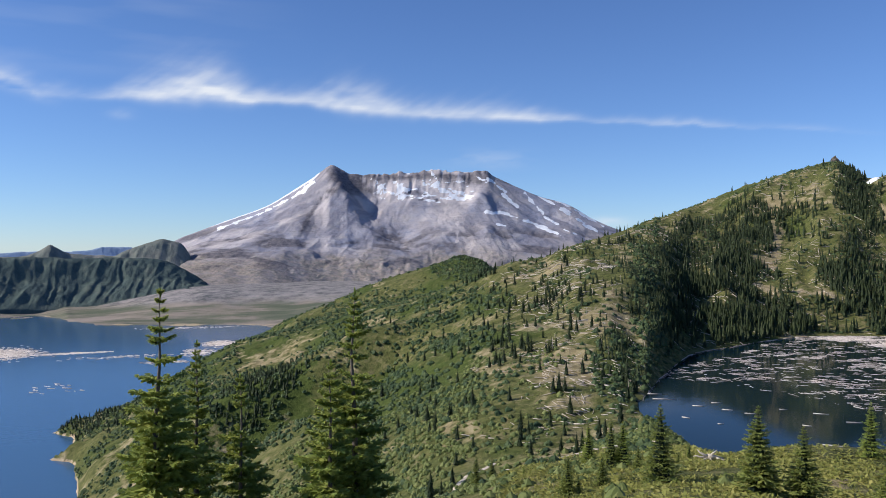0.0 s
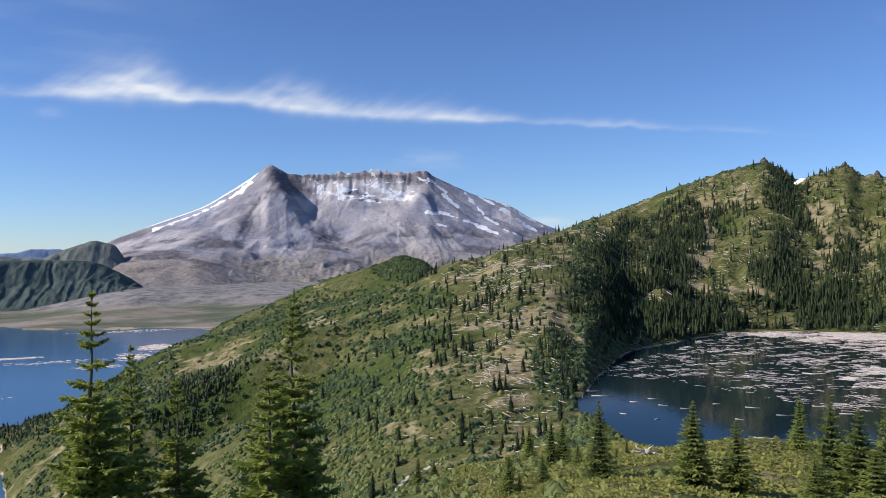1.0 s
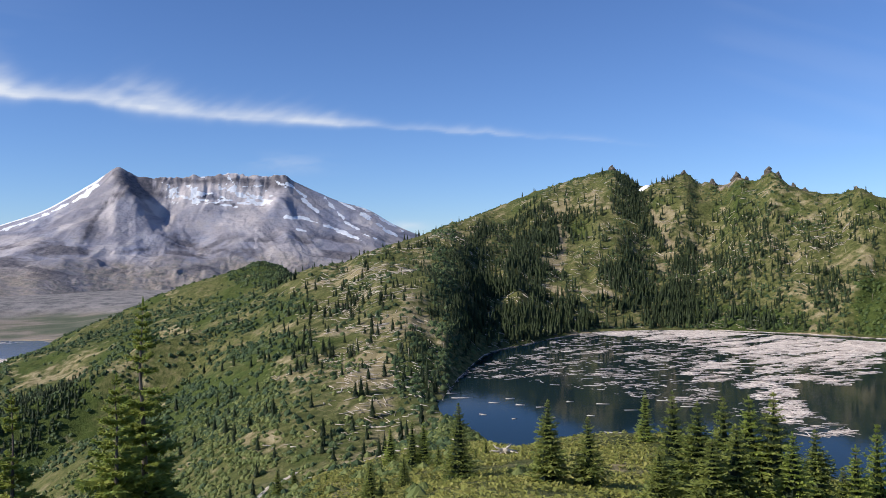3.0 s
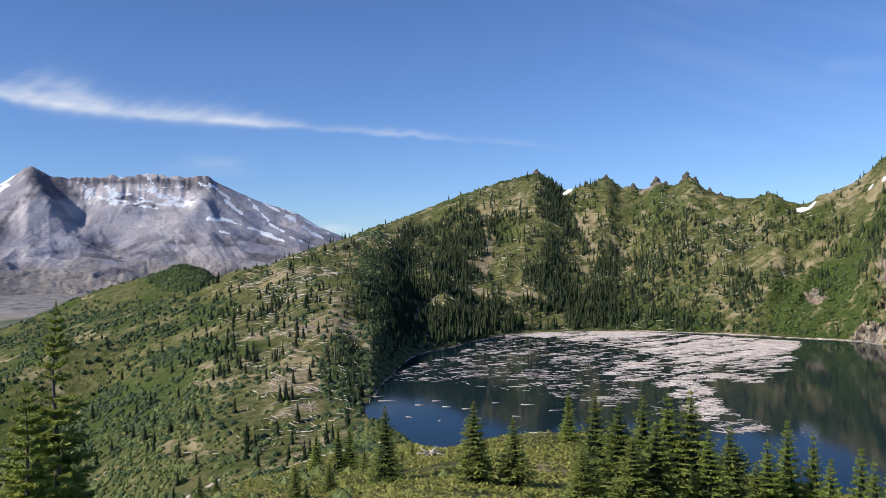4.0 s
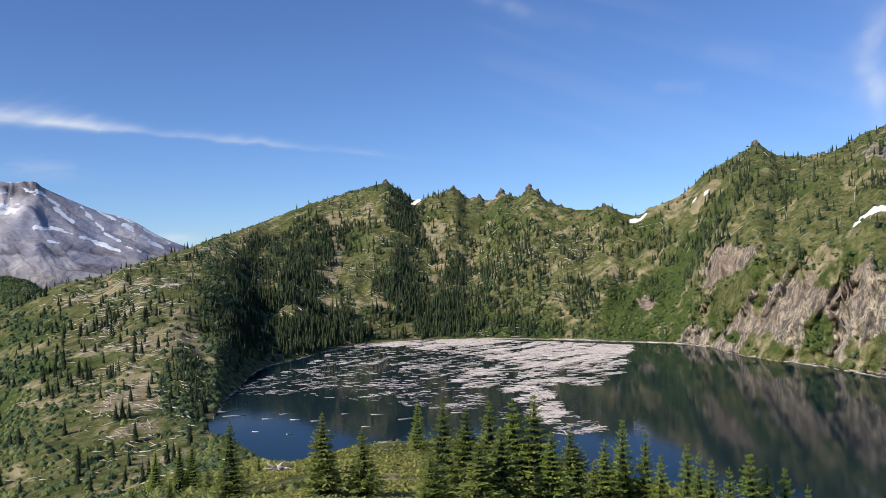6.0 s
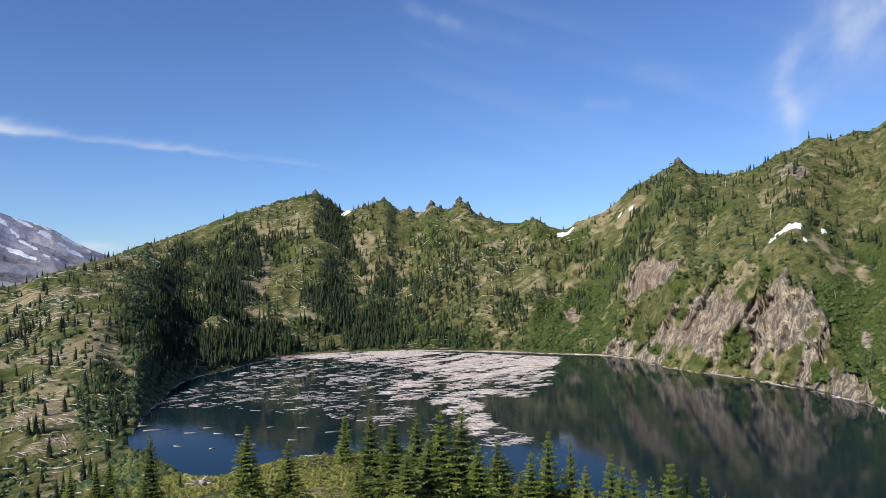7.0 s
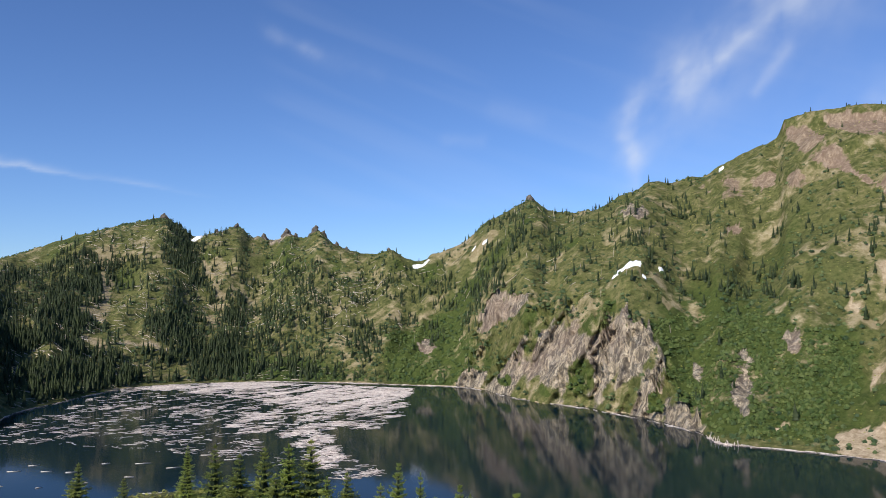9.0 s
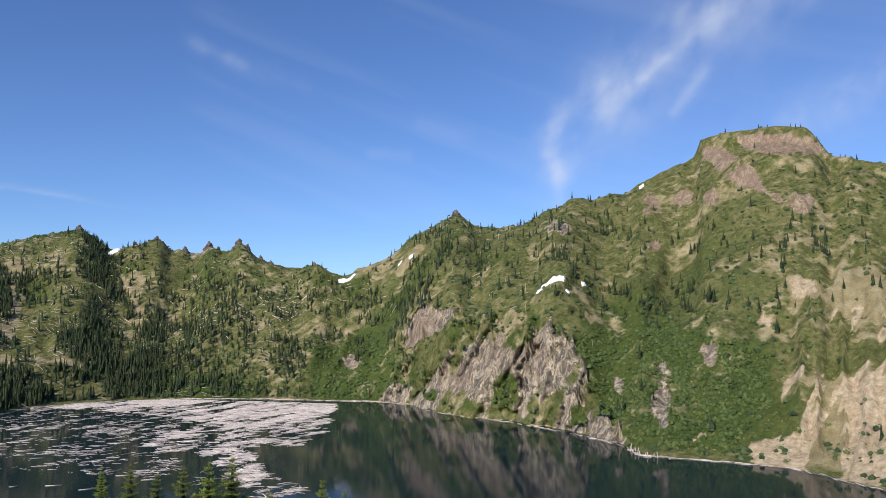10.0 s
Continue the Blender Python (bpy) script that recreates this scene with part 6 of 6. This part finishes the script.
stuff("dead_snags", mesh_of("dead_snags", v, None, t), M_LOG, "grey dead trunks standing among the firs", "snags")


RAFT = [(23.2, 826), (29.6, 867), (42.1, 792), (41.5, 605), (39.7, 536), (36.2, 535), (37.4, 445), (40.7, 394), (37.0, 384), (35.0, 442), (33.1, 530), (29.2, 524), (31.2, 607), (33.5, 666), (29.6, 738), (25.8, 790)]
LOOSE = [(14.6, 525), (15.3, 560), (19.6, 665), (22.6, 800), (27, 835), (31.0, 730), (33.4, 645), (30.0, 540), (34.5, 440), (33.5, 420), (25.8, 470), (18.5, 520)]


def float_logs(name, a, r, length, girth, q, spread, level, label, mat):
    """Floating logs, most of them drifted to lie the same way."""
    x, y = r * np.sin(np.radians(a)), r * np.cos(np.radians(a))
    b = np.radians(112) + q.normal(0, 1, len(a)) * spread
    h = np.stack([np.sin(b), np.cos(b), q.normal(0, .006, len(a))], -1) * (length / 2)[:, None]
    c = np.stack([x, y, level + girth * 0.12], -1)
    v, t = log_arrays(c - h, c + h, girth, q, 4)
    return stuff(name, mesh_of(name, v, None, t, False), mat, label, "logs")


a, r, q = sample(150000, 13, 44, 360, 880, 330)
x, y = r * np.sin(np.radians(a)), r * np.cos(np.radians(a))
w = fbm((0.93 * x + 0.37 * y) / 60, (0.93 * y - 0.37 * x) / 14, 4, 241)
dense = inside(a, r, RAFT)
loose = inside(a, r, LOOSE) & ~dense
rear = smooth(560, 800, r)
w2 = fbm((0.93 * x + 0.37 * y) / 22, (0.93 * y - 0.37 * x) / 5, 3, 243)
want = dense * np.clip(0.12 + 0.35 * (1 - smooth(500, 560, r)) + 0.5 * rear * smooth(24, 32, a) + 1.0 * w + 0.9 * w2, 0.03, 0.9) + loose * np.clip(-0.02 + 0.5 * w + 0.6 * w2, 0.03, 0.5) * 0.5
keep = q.rand(len(a)) < want * 0.58
a, r, loose = a[keep], r[keep], loose[keep]
float_logs("log_raft", a, r, q.uniform(2, 9.5, len(a)) * np.where(loose, 0.75, 1.0), q.uniform(0.24, 0.52, len(a)) * np.where(loose, 0.75, 1.0), q, 0.55 + 0.5 * (1 - smooth(480, 620, r)), LAKE, "raft of bleached floating logs on the dark lake", M_RAFT)

# single drifting logs near the outlet
group = "drifting logs"
for a_, r_, ln, tw in [(25.6, 371, 13, 5), (15.0, 455, 12, 0), (17.2, 440, 6, 8), (18.3, 452, 5, -10), (19.0, 434, 5, 12), (20.4, 428, 5, -4), (21.2, 402, 3, 25), (22.4, 445, 4, -20),
                       (24.6, 440, 7, 4), (26.5, 425, 7, -15), (16.4, 408, 4, 30), (14.3, 470, 9, -8), (23.8, 408, 4, 10), (28.6, 455, 7, 3), (30.2, 440, 8, -6), (18.6, 398, 3, -30)]:
    d_ = math.radians(a_ + 90 + tw)
    h_ = np.array([[math.sin(d_), math.cos(d_), 0.004]]) * ln / 2
    v, t = log_arrays(-h_, h_, np.array([0.5]), np.random.RandomState(3), 8)
    me = mesh_of("drift_log", v, None, t)
    me.materials.append(M_RAFT)
    ob = tagged(new("drift_log", me), "single bleached log drifting on the dark water", "log", group)
    ob.location = (r_ * math.sin(radians(a_)), r_ * math.cos(radians(a_)), LAKE + 0.1)

# driftwood along the far shore of the tarn
q = np.random.RandomState(333)
a = q.uniform(13.6, 80, 800)
a = a[q.rand(800) < np.where(a > 46, 0.35, 0.8)]
r = SHORE(a) - q.uniform(0, 5, len(a))
slopew = np.arctan2(SHORE(a + 0.5) * np.sin(np.radians(a + 0.5)) - SHORE(a) * np.sin(np.radians(a)), SHORE(a + 0.5) * np.cos(np.radians(a + 0.5)) - SHORE(a) * np.cos(np.radians(a)))
h = np.stack([np.sin(slopew + q.normal(0, .25, len(a))), np.cos(slopew + q.normal(0, .25, len(a))), q.normal(0, .03, len(a))], -1) * q.uniform(2, 6, len(a))[:, None]
c = np.stack([r * np.sin(np.radians(a)), r * np.cos(np.radians(a)), np.full(len(a), LAKE + 0.25)], -1)
v, t = log_arrays(c - h, c + h, q.uniform(0.25, 0.55, len(a)), q, 5)
stuff("shore_driftwood", mesh_of("shore_driftwood", v, None, t), M_RAFT, "pale driftwood lining the lake shore", "driftwood")

# a jam of pale stubs and logs against the eastern shore
q = np.random.RandomState(335)
for k in range(34):
    a_ = 61.8 + abs(q.normal(0, 1.1))
    r_ = float(SHORE(a_)) - q.uniform(1, 11)
    b_, up = q.uniform(0, 6.28), (q.uniform(0.5, 1.6) if q.rand() < 0.4 else q.normal(0, 0.03))
    h_ = np.array([[math.sin(b_) * (1 if up < 0.4 else 0.3), math.cos(b_) * (1 if up < 0.4 else 0.3), up]]) * q.uniform(1.0, 2.8)
    v, t = log_arrays(-h_ * 0.6, h_, np.array([q.uniform(0.4, 0.7)]), q, 7)
    me = mesh_of("jam_log", v, None, t)
    me.materials.append(M_RAFT)
    ob = tagged(new("jam_log", me), "pale broken log jammed against the lake shore", "log", "log jam by the shore")
    ob.location = (r_ * math.sin(radians(a_)), r_ * math.cos(radians(a_)), LAKE + 0.15)

# drifts of logs on the great lake
q = np.random.RandomState(340)
bits_a, bits_r = [], []
for a0, r0, wa, wr, n in [(-27.8, 2230, 1.6, 110, 900), (-24.2, 2165, 2.2, 14, 380), (-18.6, 1925, 1.2, 14, 160), (-16.6, 2080, 0.9, 60, 220), (-15.0, 2260, 1.0, 55, 520),
                          (-21.0, 2050, 3.5, 25, 60), (-17, 2740, 3.5, 40, 90), (-25.5, 1620, 2.5, 60, 18), (-24.3, 1085, 0.6, 16, 60)]:
    bits_a.append(q.normal(a0, wa * 0.5, n))
    bits_r.append(q.normal(r0, wr * 0.5, n))
a, r = np.concatenate(bits_a), np.concatenate(bits_r)
float_logs("lake_drift", a, r, q.uniform(6, 16, len(a)), q.uniform(0.9, 1.8, len(a)), q, 0.25, SPIRIT, "pale drifts of floating logs on the great lake", M_RAFT)


# ---- snow, stump, path ----
def snow_patch(a, el, wide, deep, seed, label="small patch of old snow lying on the slope"):
    """An uneven sheet of snow draped on the slope."""
    c = sight(a, el, 300)
    if c is None:
        return
    ra, rr = math.degrees(math.atan2(c.x, c.y)), math.hypot(c.x, c.y)
    n, rings = 40, 7
    ang = np.arange(n) * 2 * np.pi / n
    edge = 1 + 0.35 * fbm(np.cos(ang) * 1.7 + seed, np.sin(ang) * 1.7, 3, seed)
    vs = [np.array([[c.x, c.y, c.z + 1.7]])]
    for k in range(1, rings + 1):
        f = k / rings * edge
        aa, r_ = ra + wide / 2 * f * np.cos(ang), rr + deep / 2 * f * np.sin(ang)
        vs.append(np.stack([r_ * np.sin(np.radians(aa)), r_ * np.cos(np.radians(aa)), height(aa, r_) + (1.7 if k < rings else -0.8)], -1))
    v = np.concatenate(vs)
    t = [(0, 1 + j, 1 + (j + 1) % n) for j in range(n)]
    for k in range(rings - 1):
        for j in range(n):
            a0, b0 = 1 + k * n + j, 1 + k * n + (j + 1) % n
            t += [(a0, a0 + n, b0 + n), (a0, b0 + n, b0)]
    me = mesh_of("snow_patch", v, None, np.array(t))
    me.materials.append(M_SNOW)
    tagged(new("snow_patch", me), label, "snow", "snow patches")


for k, (a_, el_, w_, d_) in enumerate([(27.5, 4.2, 0.75, 10), (42.65, 2.6, 1.3, 9), (47.1, 4.3, 0.4, 5), (46.3, 3.8, 0.3, 4), (56.8, 2.65, 1.9, 13), (59.0, 2.4, 0.4, 6), (57.9, 1.9, 0.25, 4), (62.9, 9.0, 0.35, 5)]):
    snow_patch(a_, el_, w_, d_, 400 + k)


def rock_spire(a, el, wide, seed, label="dark jagged rock pinnacle on the ridge crest"):
    """A craggy tooth of rock: stacked uneven rings, pulled to a point."""
    q = np.random.RandomState(seed)
    rr = float(RC(a)) * 0.995
    p = spot(a, rr)
    tall = max(rr * math.tan(radians(el)) - p.z, 3.0)
    w = rr * radians(wide) / 2 * 0.82
    tall = max(tall, 1.1 * w)
    n, rows = 11, 8
    v = []
    for k in range(rows):
        f = k / (rows - 1)
        span = w * (1.25 * (1 - f) ** 0.75 + 0.10)
        sx_, sy_ = q.uniform(-.15, .15) * w, q.uniform(-.15, .15) * w
        for j in range(n):
            an = 2 * np.pi * j / n
            rad = span * q.uniform(0.72, 1.22)
            v.append((rad * math.cos(an) + sx_ * f, rad * math.sin(an) + sy_ * f, -9 + (tall + 9) * f + q.uniform(-.4, .4) * tall / rows))
    v.append((sx_, sy_, tall + 0.3))
    quads = [(k * n + j, k * n + (j + 1) % n, (k + 1) * n + (j + 1) % n, (k + 1) * n + j) for k in range(rows - 1) for j in range(n)]
    tris = [((rows - 1) * n + j, (rows - 1) * n + (j + 1) % n, rows * n) for j in range(n)]
    me = mesh_of("rock_pinnacle", np.array(v), np.array(quads), np.array(tris), False)
    me.materials.append(M_CRAG)
    tagged(new("rock_pinnacle", me), label, "rock", "rock pinnacles").location = p


for k, (a_, el_, w_) in enumerate([(31.9, 4.55, 0.7), (33.4, 4.95, 0.85), (34.0, 4.55, 0.6), (35.35, 4.95, 0.9), (35.9, 4.6, 0.7), (36.8, 4.1, 0.6), (37.5, 3.85, 0.6), (40.4, 3.65, 0.8),
                                   (28.8, 4.75, 0.6), (30.1, 4.95, 0.8), (50.2, 7.2, 1.1), (49.4, 6.75, 0.8), (25.4, 5.5, 0.8), (47.3, 5.6, 0.6)]):
    rock_spire(a_, el_, w_, 500 + k)


def root_wad():
    """A bleached upturned stump: a thick butt, a few heavy roots and a leaning stem."""
    p = sight(17.9, -13.75, 80, 400) or spot(17.9, 165)
    ob = thing("root_stump", "bleached upturned stump with spreading roots on the bench", "stump", pose(p.x, p.y, p.z, 0, 0, -18))
    v, t = tube([(2.6, 1.2, 0.25), (1.5, 0.7, 0.50), (0.5, 0.2, 0.72), (-0.3, -0.1, 0.8)], [0.20, 0.28, 0.42, 0.46], 10)
    part("stem", mesh_of("stem", v, None, t), M_LOG, ob)
    for ends, w in ((((-0.2, 0, .8), (-0.9, -.3, 1.1), (-1.6, -.4, 1.45), (-2.0, -.3, 1.9)), .46), (((0.2, 0, .9), (0.5, .1, 1.3), (0.9, .2, 1.6), (1.2, .2, 1.95)), .44),
                    (((-0.3, 0, .7), (-1.4, -.5, .7), (-2.3, -.6, .9), (-2.7, -.6, .7)), .38), (((-0.2, -.2, .6), (-1.0, -.8, .3), (-1.7, -1.3, .1), (-2.2, -1.7, .05)), .34),
                    (((0.1, -.2, .6), (0.3, -.9, .3), (0.1, -1.5, .1), (0.3, -2.0, .05)), .3), (((1.0, .2, .6), (1.9, -.2, .5), (2.8, -.3, .25), (3.5, -.2, .1)), .28)):
        v, t = tube([np.array(e) for e in ends], [w * 0.6, w * 0.46, w * 0.3, w * 0.1], 7)
        part("root", mesh_of("root", v, None, t), M_LOG, ob)


root_wad()
p = spot(37.8, 100)
v, t = tube([(0, 0, -0.3), (0.02, 0, 0.8), (0.05, 0.03, 1.7), (0.1, 0.05, 2.3)], [0.42, 0.36, 0.33, 0.2], 9)
me = mesh_of("snag_stub", v, None, t)
me.materials.append(M_LOG)
tagged(new("snag_stub", me), "short pale stub of a broken dead trunk", "stump").location = p


def trail():
    """A stretch of pale footpath over the slope."""
    pts = [sight(a_, e_, 120, 600) for a_, e_ in ((0.6, -16.6), (1.0, -16.0), (1.4, -15.6), (1.8, -15.3), (2.9, -14.9), (3.7, -14.5))]
    pts = [p_ for p_ in pts if p_ is not None]
    path = []
    for p0_, p1_ in zip(pts, pts[1:]):
        path += [p0_.lerp(p1_, f / 6) for f in range(6)]
    vs = []
    for i, p_ in enumerate(path):
        d = (path[min(i + 1, len(path) - 1)] - path[max(i - 1, 0)]).normalized()
        side = Vector((d.y, -d.x, 0)).normalized()
        for off, lift in ((-1.3, 0.05), (-0.9, 0.3), (0.9, 0.3), (1.3, 0.05)):
            w_ = p_ + side * (off * (1 + 0.2 * math.sin(i * 1.7)))
            a_, r_ = math.degrees(math.atan2(w_.x, w_.y)), math.hypot(w_.x, w_.y)
            vs.append((w_.x, w_.y, float(height(a_, r_)) + lift))
    me = mesh_of("trail", np.array(vs), grid_quads(len(path), 4))
    me.materials.append(M_LOG)
    tagged(new("trail", me), "pale worn footpath crossing the slope", "path", kind="structure")


trail()
